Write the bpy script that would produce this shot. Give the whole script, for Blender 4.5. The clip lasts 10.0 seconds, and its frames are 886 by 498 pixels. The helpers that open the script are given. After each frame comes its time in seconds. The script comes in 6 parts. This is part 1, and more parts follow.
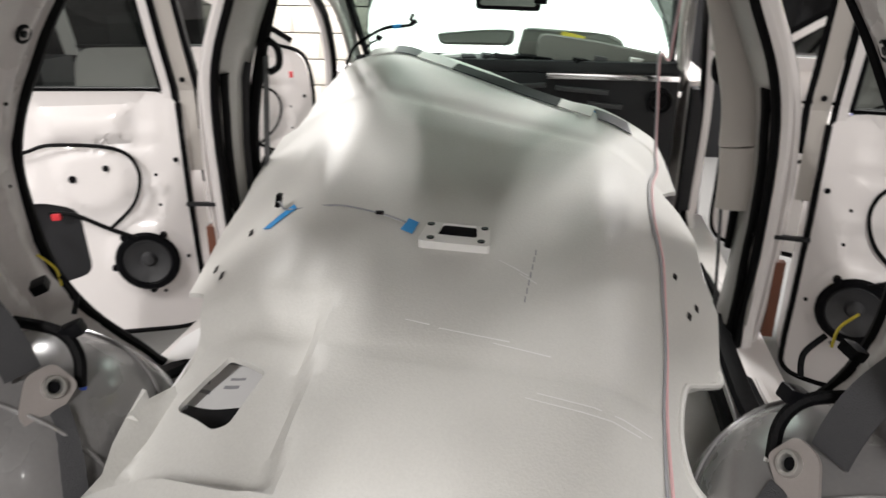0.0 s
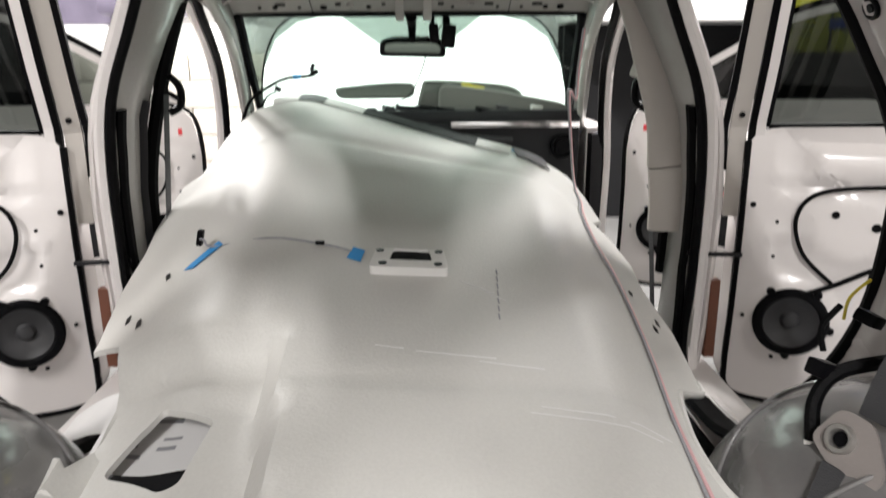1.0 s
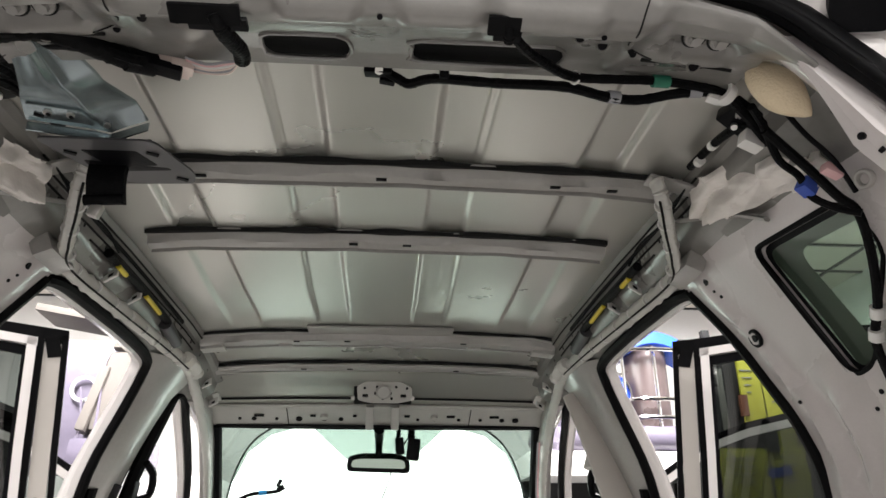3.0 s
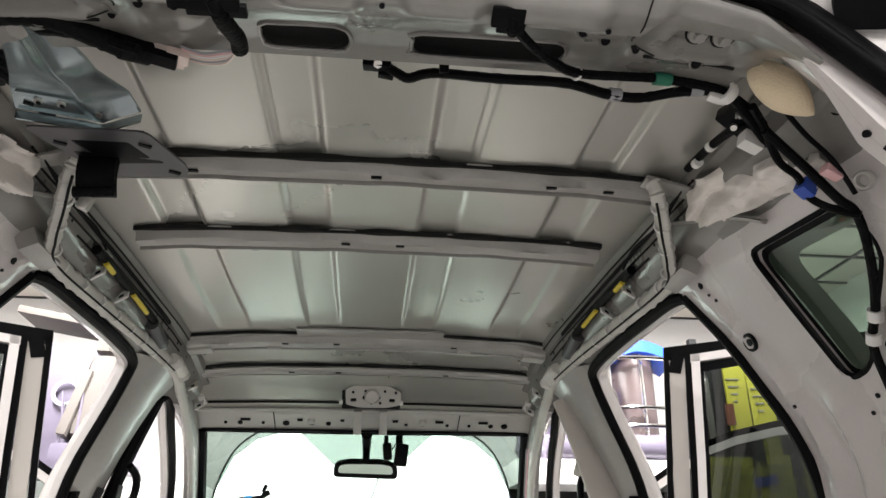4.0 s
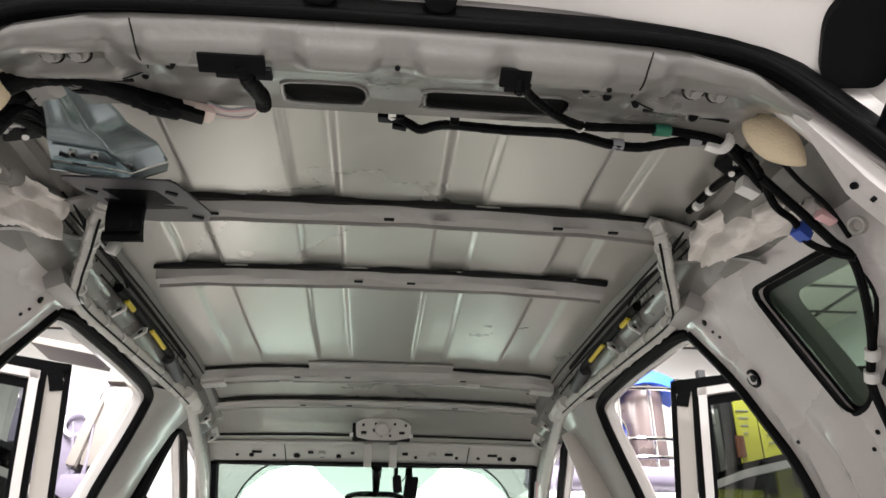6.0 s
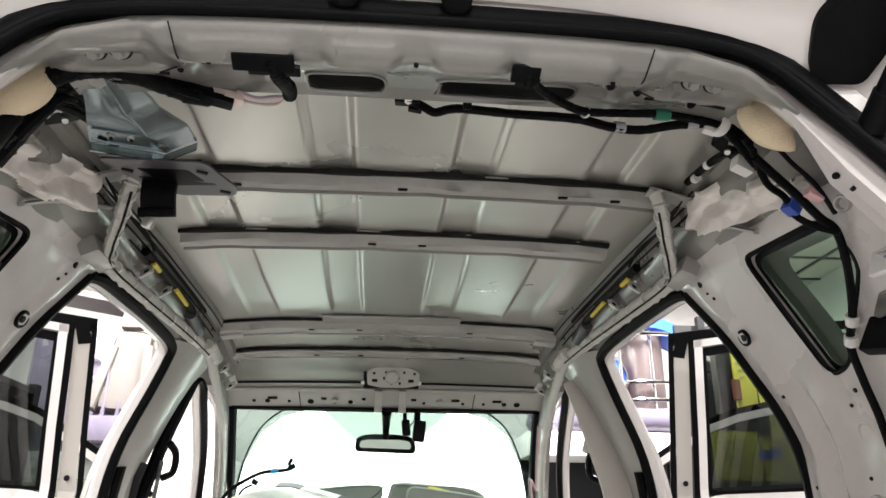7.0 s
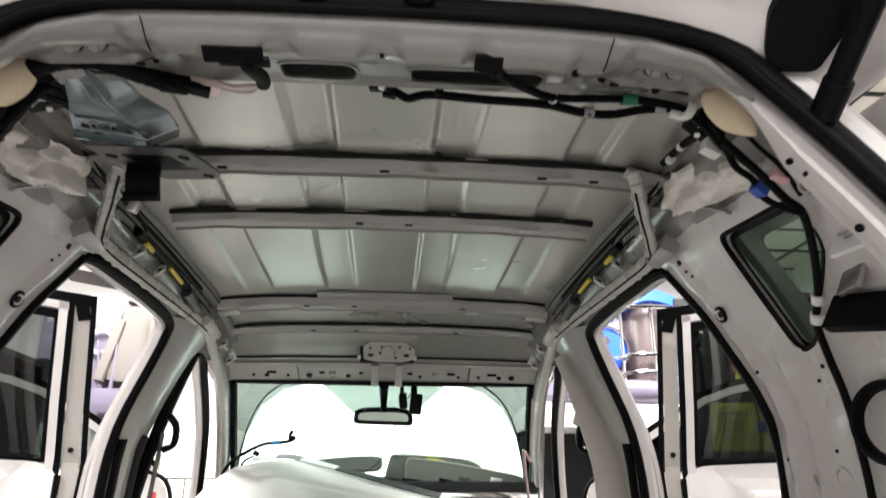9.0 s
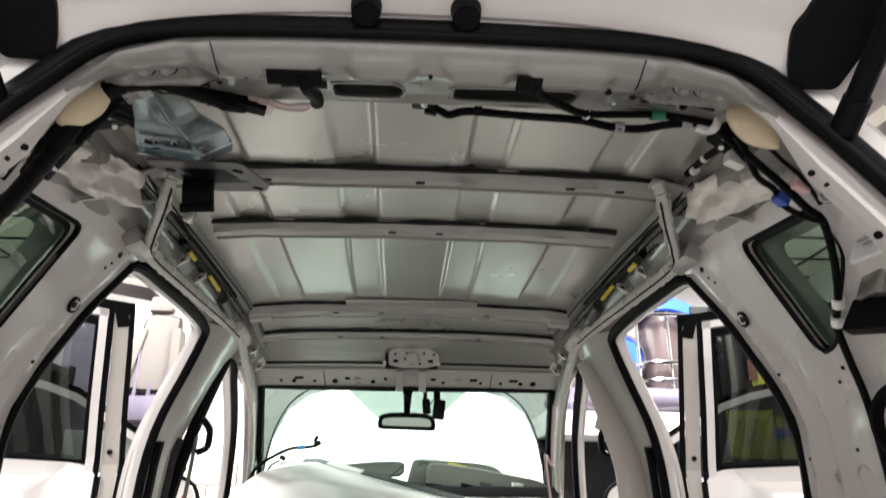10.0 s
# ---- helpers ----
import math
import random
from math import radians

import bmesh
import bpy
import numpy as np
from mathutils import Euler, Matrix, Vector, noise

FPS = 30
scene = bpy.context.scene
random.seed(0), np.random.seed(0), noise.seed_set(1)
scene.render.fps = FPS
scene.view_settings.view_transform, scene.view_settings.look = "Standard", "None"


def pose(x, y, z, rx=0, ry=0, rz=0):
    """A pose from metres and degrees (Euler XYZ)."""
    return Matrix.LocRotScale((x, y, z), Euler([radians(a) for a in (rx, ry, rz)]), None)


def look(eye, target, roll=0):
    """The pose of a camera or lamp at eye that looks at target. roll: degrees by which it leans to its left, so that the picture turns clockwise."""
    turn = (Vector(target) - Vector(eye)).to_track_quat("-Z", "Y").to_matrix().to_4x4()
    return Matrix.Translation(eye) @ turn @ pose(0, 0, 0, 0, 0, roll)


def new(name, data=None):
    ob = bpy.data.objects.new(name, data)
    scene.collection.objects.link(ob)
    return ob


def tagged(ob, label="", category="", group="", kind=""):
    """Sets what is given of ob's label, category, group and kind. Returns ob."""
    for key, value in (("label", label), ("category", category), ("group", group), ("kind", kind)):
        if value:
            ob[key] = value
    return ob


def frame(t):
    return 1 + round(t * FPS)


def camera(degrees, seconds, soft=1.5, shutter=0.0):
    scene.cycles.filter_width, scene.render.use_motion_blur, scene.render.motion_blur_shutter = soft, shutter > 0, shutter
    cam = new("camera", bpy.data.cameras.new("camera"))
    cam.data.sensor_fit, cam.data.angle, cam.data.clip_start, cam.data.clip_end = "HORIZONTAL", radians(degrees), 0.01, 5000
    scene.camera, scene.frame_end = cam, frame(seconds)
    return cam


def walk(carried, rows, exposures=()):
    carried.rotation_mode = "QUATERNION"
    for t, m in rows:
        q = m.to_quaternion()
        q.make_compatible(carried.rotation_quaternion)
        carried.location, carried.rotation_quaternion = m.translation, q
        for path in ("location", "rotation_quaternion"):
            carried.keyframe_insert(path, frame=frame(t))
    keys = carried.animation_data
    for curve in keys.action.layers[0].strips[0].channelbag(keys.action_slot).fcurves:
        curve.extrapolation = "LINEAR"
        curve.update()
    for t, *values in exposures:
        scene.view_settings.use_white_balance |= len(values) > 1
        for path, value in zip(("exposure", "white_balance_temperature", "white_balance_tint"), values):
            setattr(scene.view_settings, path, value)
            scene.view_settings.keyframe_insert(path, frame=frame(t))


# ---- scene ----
cam = camera(63.4, 10.0, shutter=0.5)
PATH = [
    (0, (0.237, 0.006, 1.52), (-0.074, 1.836, 0.776), 0.1),
    (0.5, (0.091, 0.039, 1.48), (0.059, 1.89, 0.722), 0.1),
    (1, (0.042, 0.08, 1.339), (0.088, 2.014, 0.829), -0.4),
    (1.5, (0.05, 0.049, 1.171), (0.105, 2.048, 1.115), -0.4),
    (2, (0.03, -0.043, 1.099), (0.1, 1.902, 1.558), -0.3),
    (2.5, (0.007, -0.08, 1.061), (0.114, 1.782, 1.784), -0.3),
    (3, (0.015, -0.063, 1.052), (0.167, 1.77, 1.838), -0.3),
    (4.5, (-0.001, -0.043, 1.036), (0.188, 1.763, 1.874), -0.1),
    (5, (0.002, -0.061, 1.028), (0.179, 1.713, 1.934), -0.1),
    (5.5, (0.002, -0.065, 1.034), (0.166, 1.704, 1.953), 0.1),
    (7, (-0.028, -0.176, 1.055), (0.132, 1.678, 1.786), 0.2),
    (7.5, (-0.022, -0.196, 1.038), (0.135, 1.67, 1.741), 0.2),
    (8, (-0.031, -0.198, 1.045), (0.132, 1.695, 1.667), 0.2),
    (8.5, (-0.004, -0.183, 1.067), (0.15, 1.716, 1.675), 0.2),
    (9, (0.019, -0.215, 1.057), (0.159, 1.668, 1.717), 0.2),
    (9.5, (-0.015, -0.29, 1.031), (0.103, 1.55, 1.804), 0.4),
    (10, (-0.027, -0.273, 1.032), (0.079, 1.603, 1.716), 0.4),
]
EXPOSURE = ((0.0, 0.48), (1.0, 0.55), (1.5, 0.25), (2.0, -0.18), (2.5, 0.42), (3.0, 0.96), (4.5, 1.06), (5.5, 1.24), (7.0, 1.22), (7.5, 1.18), (8.0, 0.98), (9.0, 0.92), (10.0, 0.95))
walk(cam, [(t, look(eye, target, roll)) for t, eye, target, roll in PATH], EXPOSURE)

# ---- light ----
world = bpy.data.worlds.new("workshop_air")
scene.world = world
world.use_nodes = True
world.node_tree.nodes["Background"].inputs[0].default_value = (0.9, 0.95, 1.0, 1)
world.node_tree.nodes["Background"].inputs[1].default_value = 0.02


def area(name, place, target, sx, sy, power, color=(1, 0.97, 0.92)):
    d = bpy.data.lights.new(name, "AREA")
    d.shape, d.size, d.size_y, d.energy, d.color = "RECTANGLE", sx, sy, power, color
    o = new(name, d)
    o.matrix_world = look(place, target)
    return o


TUBES = ((-2.4, -0.6, 96), (2.4, -0.6, 20), (-2.5, 4.4, 170), (2.5, 4.4, 170), (0, -2.9, 180), (0, 4.7, 210))
for lx, ly, p in TUBES:
    area("tube_light", (lx, ly, 3.40), (lx, ly + 0.001, 0), 0.12, 1.3, p, (1.0, 0.975, 0.955))


# ---- materials ----
def mat(name, color, rough=0.5, metal=0.0, vary=0.12, scale=6.0, bump=0.0, bscale=80.0, coat=0.0, spec=0.5, rv=0.1):
    m = bpy.data.materials.new(name)
    m.use_nodes = True
    nt = m.node_tree
    b = nt.nodes["Principled BSDF"]
    b.inputs["Roughness"].default_value = rough
    b.inputs["Metallic"].default_value = metal
    b.inputs["Specular IOR Level"].default_value = spec
    b.inputs["Coat Weight"].default_value = coat
    b.inputs["Coat Roughness"].default_value = 0.08
    co = nt.nodes.new("ShaderNodeTexCoord")
    n1 = nt.nodes.new("ShaderNodeTexNoise")
    n1.inputs["Scale"].default_value, n1.inputs["Detail"].default_value = scale, 6
    n2 = nt.nodes.new("ShaderNodeTexNoise")
    n2.inputs["Scale"].default_value, n2.inputs["Detail"].default_value = bscale, 3
    nt.links.new(co.outputs["Object"], n1.inputs["Vector"])
    nt.links.new(co.outputs["Object"], n2.inputs["Vector"])
    mix = nt.nodes.new("ShaderNodeMix")
    mix.data_type = "RGBA"
    lo = [max(0, c * (1 - vary)) for c in color]
    hi = [min(1, c * (1 + vary)) for c in color]
    mix.inputs[6].default_value, mix.inputs[7].default_value = (*lo, 1), (*hi, 1)
    add = nt.nodes.new("ShaderNodeMath")
    add.operation = "MULTIPLY_ADD"
    add.inputs[1].default_value = 0.35
    nt.links.new(n2.outputs["Fac"], add.inputs[0])
    sc = nt.nodes.new("ShaderNodeMath")
    sc.operation = "MULTIPLY"
    sc.inputs[1].default_value = 0.65
    nt.links.new(n1.outputs["Fac"], sc.inputs[0])
    nt.links.new(sc.outputs[0], add.inputs[2])
    nt.links.new(add.outputs[0], mix.inputs[0])
    nt.links.new(mix.outputs[2], b.inputs["Base Color"])
    rr = nt.nodes.new("ShaderNodeMapRange")
    rr.inputs["To Min"].default_value, rr.inputs["To Max"].default_value = max(0.02, rough - rv), min(1, rough + rv)
    nt.links.new(n1.outputs["Fac"], rr.inputs["Value"])
    nt.links.new(rr.outputs[0], b.inputs["Roughness"])
    if bump:
        bp = nt.nodes.new("ShaderNodeBump")
        bp.inputs["Strength"].default_value, bp.inputs["Distance"].default_value = bump, 0.004
        nt.links.new(n2.outputs["Fac"], bp.inputs["Height"])
        nt.links.new(bp.outputs[0], b.inputs["Normal"])
    return m


def glass(name, color, rough=0.02):
    m = bpy.data.materials.new(name)
    m.use_nodes = True
    nt = m.node_tree
    out = nt.nodes["Material Output"]
    nt.nodes.remove(nt.nodes["Principled BSDF"])
    tr = nt.nodes.new("ShaderNodeBsdfTransparent")
    tr.inputs[0].default_value = (*color, 1)
    gl = nt.nodes.new("ShaderNodeBsdfGlossy")
    gl.inputs["Roughness"].default_value = rough
    lw = nt.nodes.new("ShaderNodeLayerWeight")
    lw.inputs[0].default_value = 0.5
    pw = nt.nodes.new("ShaderNodeMath")
    pw.operation, pw.inputs[1].default_value = "POWER", 4.0
    nt.links.new(lw.outputs["Facing"], pw.inputs[0])
    fr = nt.nodes.new("ShaderNodeMath")
    fr.operation, fr.inputs[1].default_value, fr.inputs[2].default_value = "MULTIPLY_ADD", 0.5, 0.05
    nt.links.new(pw.outputs[0], fr.inputs[0])
    mx = nt.nodes.new("ShaderNodeMixShader")
    nt.links.new(fr.outputs[0], mx.inputs[0])
    nt.links.new(tr.outputs[0], mx.inputs[1])
    nt.links.new(gl.outputs[0], mx.inputs[2])
    nt.links.new(mx.outputs[0], out.inputs[0])
    return m


PRIMER = mat("primer_paint", (0.315, 0.305, 0.29), 0.36, 0.1, 0.18, 9, 0.12, 120, 0.4)
BODYIN = mat("pale_lilac_body_paint", (0.52, 0.485, 0.48), 0.26, 0.0, 0.10, 4, 0.05, 160, 0.6)
ROOFM = mat("roof_underside_coat", (0.51, 0.505, 0.47), 0.28, 0.65, 0.05, 2.5, 0.012, 260, rv=0.025)
WHITE = mat("white_car_paint", (0.80, 0.76, 0.75), 0.22, 0.0, 0.03, 3, 0.0, 60, 0.7)
RUBBER = mat("black_rubber", (0.0035, 0.0035, 0.004), 0.55, 0.0, 0.2, 20, 0.1, 200, 0, 0.07)
PLASTIC = mat("black_plastic", (0.004, 0.004, 0.005), 0.42, 0.0, 0.2, 20, 0.1, 300, 0, 0.08)
# black for joints and seams, and for strips that stand in for shade
JOINTSHADE = mat("black_joint_and_shade", (0.012, 0.012, 0.012), 0.8, 0.0, 0.2, 30, 0.2, 120, 0, 0.15)
DARKM = mat("dark_plastic_trim", (0.018, 0.018, 0.02), 0.6, 0.0, 0.2, 15, 0.15, 250, 0, 0.25)
LINER = mat("headliner_fibre", (0.585, 0.575, 0.55), 0.50, 0.0, 0.20, 2.2, 0.22, 180, 0, 0.5, 0.16)
ARCH = mat("dark_grey_arch_paint", (0.165, 0.16, 0.16), 0.26, 0.0, 0.16, 6, 0.08, 120, 0.5)
TAPEW = mat("white_tape_wrap", (0.54, 0.53, 0.50), 0.55, 0.0, 0.12, 12, 0.3, 90)
LOOM = mat("black_loom_tape", (0.0035, 0.0035, 0.004), 0.5, 0.0, 0.3, 30, 0.4, 220, 0, 0.07)
WHITEP = mat("white_plastic", (0.72, 0.71, 0.69), 0.4, 0.0, 0.06, 10, 0.05, 100)
ZINC = mat("zinc_plated_steel", (0.37, 0.44, 0.46), 0.22, 0.82, 0.25, 9, 0.05, 60)
STEEL = mat("bare_steel", (0.55, 0.54, 0.52), 0.35, 0.9, 0.15, 20)
FOAM = mat("cream_foam", (0.72, 0.60, 0.42), 0.9, 0.0, 0.08, 8, 0.4, 300)
WOOL = mat("white_insulation_foam", (0.80, 0.76, 0.72), 0.8, 0.0, 0.10, 14, 0.7, 50)
ANCHOR = mat("dull_beige_steel", (0.25, 0.225, 0.215), 0.55, 0.0, 0.12, 10, 0.1, 200)
# darker copy of the primer: shade at header and rails put into the colour
SHADEDM = mat("grey_primer_with_shade", (0.185, 0.178, 0.168), 0.30, 0.1, 0.2, 8, 0.10, 100, 0.5)
TRIM = mat("beige_grey_trim", (0.46, 0.43, 0.40), 0.6, 0.0, 0.06, 8, 0.1, 400)
YELLOW = mat("yellow_plastic", (0.65, 0.52, 0.04), 0.5, 0.0, 0.1)
BLUE = mat("blue_plastic", (0.03, 0.08, 0.42), 0.4, 0.0, 0.1)
BLUETAPE = mat("blue_masking_tape", (0.03, 0.27, 0.62), 0.7, 0.0, 0.15, 20, 0.2, 200)
PINK = mat("pink_plastic", (0.72, 0.45, 0.46), 0.45, 0.0, 0.08)
RED = mat("red_plastic", (0.6, 0.03, 0.04), 0.4, 0.0, 0.1)
GREENP = mat("green_tape", (0.02, 0.16, 0.10), 0.5, 0.0, 0.1)
PAPER = mat("printed_paper", (0.74, 0.73, 0.73), 0.85, 0.0, 0.04, 10, 0.05, 90)
INK = mat("grey_print", (0.32, 0.32, 0.34), 0.85, 0.0, 0.1)
BELT = mat("grey_webbing", (0.035, 0.035, 0.038), 0.75, 0.0, 0.15, 60, 0.5, 500)
PLATEG = mat("dark_grey_plate", (0.06, 0.06, 0.064), 0.45, 0.3, 0.15, 10)
RUST = mat("red_oxide_paint", (0.16, 0.055, 0.03), 0.6, 0.0, 0.2, 12)
CONE = mat("speaker_cone", (0.035, 0.035, 0.038), 0.55, 0.0, 0.15, 30, 0.2, 200)
VISOR = mat("grey_visor_vinyl", (0.11, 0.107, 0.097), 0.65, 0.0, 0.08, 10, 0.2, 300)
CONC = mat("workshop_concrete", (0.13, 0.128, 0.125), 0.6, 0.0, 0.3, 1.5, 0.2, 40)
WALLM = mat("painted_wall", (0.70, 0.69, 0.68), 0.8, 0.0, 0.05, 0.8, 0.1, 30)
CEILM = mat("ceiling_board", (0.62, 0.58, 0.52), 0.85, 0.0, 0.1, 1.0, 0.1, 30)
DARKW = mat("dark_steel_shelf", (0.012, 0.012, 0.013), 0.6, 0.0, 0.3, 5, 0, 60, 0, 0.2)
YBOX = mat("yellow_card", (0.55, 0.52, 0.05), 0.6, 0.0, 0.08, 5)
GBOX = mat("green_card", (0.10, 0.25, 0.15), 0.7, 0.0, 0.15, 5)
BDRUM = mat("blue_lacquer", (0.03, 0.10, 0.60), 0.2, 0.0, 0.15, 4, 0, 50, 0.6)
CHROME = mat("chrome", (0.85, 0.85, 0.86), 0.08, 1.0, 0.03)
BROWN = mat("brown_wrap", (0.075, 0.055, 0.055), 0.3, 0.0, 0.15, 4)
WRAP = mat("milky_plastic_wrap", (0.13, 0.115, 0.155), 0.20, 0.0, 0.40, 4, 1.0, 9)
SHEET = bpy.data.materials.new("white_translucent_sheet")
SHEET.use_nodes = True
_n = SHEET.node_tree
_d, _t, _m = _n.nodes.new("ShaderNodeBsdfDiffuse"), _n.nodes.new("ShaderNodeBsdfTranslucent"), _n.nodes.new("ShaderNodeMixShader")
_w = _n.nodes.new("ShaderNodeTexNoise")
_w.inputs["Scale"].default_value = 2.0
_r = _n.nodes.new("ShaderNodeMapRange")
_r.inputs["To Min"].default_value, _r.inputs["To Max"].default_value = 0.52, 0.62
_d.inputs[0].default_value, _t.inputs[0].default_value = (0.85, 0.9, 0.88, 1), (0.85, 0.9, 0.88, 1)
_n.links.new(_w.outputs["Fac"], _r.inputs["Value"])
_n.links.new(_r.outputs[0], _m.inputs[0])
_n.links.new(_d.outputs[0], _m.inputs[1])
_n.links.new(_t.outputs[0], _m.inputs[2])
_n.links.new(_m.outputs[0], _n.nodes["Material Output"].inputs[0])
WSGLASS = glass("windscreen_glass", (0.80, 0.93, 0.87))
TINT = glass("privacy_glass", (0.17, 0.19, 0.18))
TINTL = glass("quarter_glass", (0.46, 0.55, 0.49))
FRIT = glass("shade_band", (0.27, 0.31, 0.29))
CORNER = glass("dotted_glass_corner", (0.24, 0.26, 0.25))
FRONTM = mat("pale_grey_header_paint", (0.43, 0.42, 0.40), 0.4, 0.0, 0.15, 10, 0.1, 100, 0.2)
PLUGM = mat("pinkish_white_nylon", (0.74, 0.62, 0.57), 0.45, 0.0, 0.06)
SEATM = mat("grey_beige_upholstery", (0.10, 0.088, 0.08), 0.8, 0.0, 0.2, 6, 0.4, 120)
MIRROR = mat("mirror_silver", (0.20, 0.24, 0.21), 0.03, 1.0, 0.0)


# ---- builders ----
def thing(name, label, category, place=(0, 0, 0), group="", kind=""):
    ob = new(name)
    ob.empty_display_size = 0.05
    ob.location = place
    return tagged(ob, label, category, group, kind)


def part(name, bm, material, parent=None, label="", smooth=True):
    me = bpy.data.meshes.new(name)
    bmesh.ops.recalc_face_normals(bm, faces=bm.faces)
    if parent is not None:
        off = Vector((0, 0, 0))
        p = parent
        while p is not None:
            off += p.location
            p = p.parent
        bmesh.ops.translate(bm, verts=bm.verts, vec=-off)
    bm.to_mesh(me)
    bm.free()
    for p in me.polygons:
        p.use_smooth = smooth
    if smooth:
        me.set_sharp_from_angle(angle=radians(38))
    me.materials.append(material)
    ob = new(name, me)
    ob.parent = parent
    if label:
        ob["label"] = label
    return ob


def struct(name, bm, material, label, category, smooth=False):
    return tagged(part(name, bm, material, None, "", smooth), label, category, "", "structure")


def spline(pts, n=8):
    P = [Vector(p) for p in pts]
    if len(P) < 3:
        return P
    out = []
    for i in range(len(P) - 1):
        a, b = P[max(i - 1, 0)], P[i]
        c, d = P[i + 1], P[min(i + 2, len(P) - 1)]
        for k in range(n):
            t = k / n
            out.append(0.5 * ((2 * b) + (c - a) * t + (2 * a - 5 * b + 4 * c - d) * t * t + (3 * b - a - 3 * c + d) * t ** 3))
    out.append(P[-1])
    return out


def tube(pts, r, bm=None, seg=8, n=8, ripple=0.0, sq=(1, 1)):
    """A round bar along a smooth line; r may be a number or one for each end."""
    bm = bm or bmesh.new()
    P = spline(pts, n)
    rings, prev = [], None
    for i, p in enumerate(P):
        t = (P[min(i + 1, len(P) - 1)] - P[max(i - 1, 0)]).normalized()
        up = prev if prev is not None else (Vector((0, 0, 1)) if abs(t.z) < 0.9 else Vector((1, 0, 0)))
        s = t.cross(up).normalized()
        u = s.cross(t).normalized()
        prev = u
        rr = (r if not isinstance(r, tuple) else r[0] + (r[1] - r[0]) * i / (len(P) - 1)) * (1 + ripple * math.sin(i * 2.4) * (0.5 + 0.5 * math.sin(i * 0.7)))
        rings.append([bm.verts.new(p + (s * math.cos(a) * sq[0] + u * math.sin(a) * sq[1]) * rr) for a in [2 * math.pi * k / seg for k in range(seg)]])
    for a, b in zip(rings, rings[1:]):
        for k in range(seg):
            bm.faces.new((a[k], a[(k + 1) % seg], b[(k + 1) % seg], b[k]))
    bm.faces.new(rings[0])
    bm.faces.new(rings[-1])
    return bm


def box(c, s, rot=(0, 0, 0), bev=0.0, bm=None, m=None):
    own = bmesh.new()
    bmesh.ops.create_cube(own, size=1)
    bmesh.ops.scale(own, vec=s, verts=own.verts)
    if bev:
        bmesh.ops.bevel(own, geom=own.edges, offset=bev, segments=2, affect="EDGES", profile=0.7)
    bmesh.ops.transform(own, matrix=pose(*c, *rot) if m is None else m, verts=own.verts)
    return join(own, bm)


def join(own, bm):
    if bm is None:
        return own
    me = bpy.data.meshes.new("tmp")
    own.to_mesh(me)
    own.free()
    bm.from_mesh(me)
    bpy.data.meshes.remove(me)
    return bm


def disc(c, normal, r, h, seg=24, bm=None, r2=None, bev=0.0):
    own = bmesh.new()
    bmesh.ops.create_cone(own, cap_ends=True, segments=seg, radius1=r, radius2=r if r2 is None else r2, depth=h)
    if bev:
        bmesh.ops.bevel(own, geom=[e for e in own.edges if len(e.link_faces) == 2 and any(len(f.verts) > 4 for f in e.link_faces)], offset=bev, segments=2, affect="EDGES")
    q = Vector(normal).to_track_quat("Z", "Y").to_matrix().to_4x4()
    bmesh.ops.transform(own, matrix=Matrix.Translation(c) @ q, verts=own.verts)
    return join(own, bm)


def ring(c, normal, r, w, h, seg=28, bm=None):
    """A flat ring of rectangular section with softened edges."""
    own = bmesh.new()
    prof = [(r - w / 2, -h / 2), (r + w / 2, -h / 2), (r + w / 2, h * 0.25), (r + w * 0.25, h / 2), (r - w * 0.25, h / 2), (r - w / 2, h * 0.25)]
    rows = [[own.verts.new((q * math.cos(a), q * math.sin(a), z)) for q, z in prof] for a in [2 * math.pi * k / seg for k in range(seg)]]
    for i in range(seg):
        a, b = rows[i], rows[(i + 1) % seg]
        for k in range(len(prof)):
            own.faces.new((a[k], b[k], b[(k + 1) % len(prof)], a[(k + 1) % len(prof)]))
    q = Vector(normal).to_track_quat("Z", "Y").to_matrix().to_4x4()
    bmesh.ops.transform(own, matrix=Matrix.Translation(c) @ q, verts=own.verts)
    return join(own, bm)


def grid(f, us, vs, bm=None, keep=None):
    """A sheet of points f(u, v)."""
    bm = bm or bmesh.new()
    V = [[bm.verts.new(f(u, v)) for v in vs] for u in us]
    for i in range(len(us) - 1):
        for j in range(len(vs) - 1):
            if keep is None or keep((us[i] + us[i + 1]) / 2, (vs[j] + vs[j + 1]) / 2):
                bm.faces.new((V[i][j], V[i + 1][j], V[i + 1][j + 1], V[i][j + 1]))
    loose = [v for v in bm.verts if not v.link_faces]
    bmesh.ops.delete(bm, geom=loose, context="VERTS")
    return bm


def thicken(bm, vec):
    """Gives a sheet a thickness along vec (a vector or a function of the point)."""
    bm.normal_update()
    old = list(bm.faces)
    res = bmesh.ops.duplicate(bm, geom=list(bm.verts) + list(bm.edges) + old)
    vmap = res["vert_map"]
    oldset = set(old)
    rim = [e for f in old for e in f.edges if sum(1 for g in e.link_faces if g in oldset) == 1]
    for v in {v for f in old for v in f.verts}:
        d = vec(v.co) if callable(vec) else Vector(vec)
        vmap[v].co = v.co + d
    for e in set(rim):
        a, b = e.verts
        bm.faces.new((a, b, vmap[b], vmap[a]))
    return bm


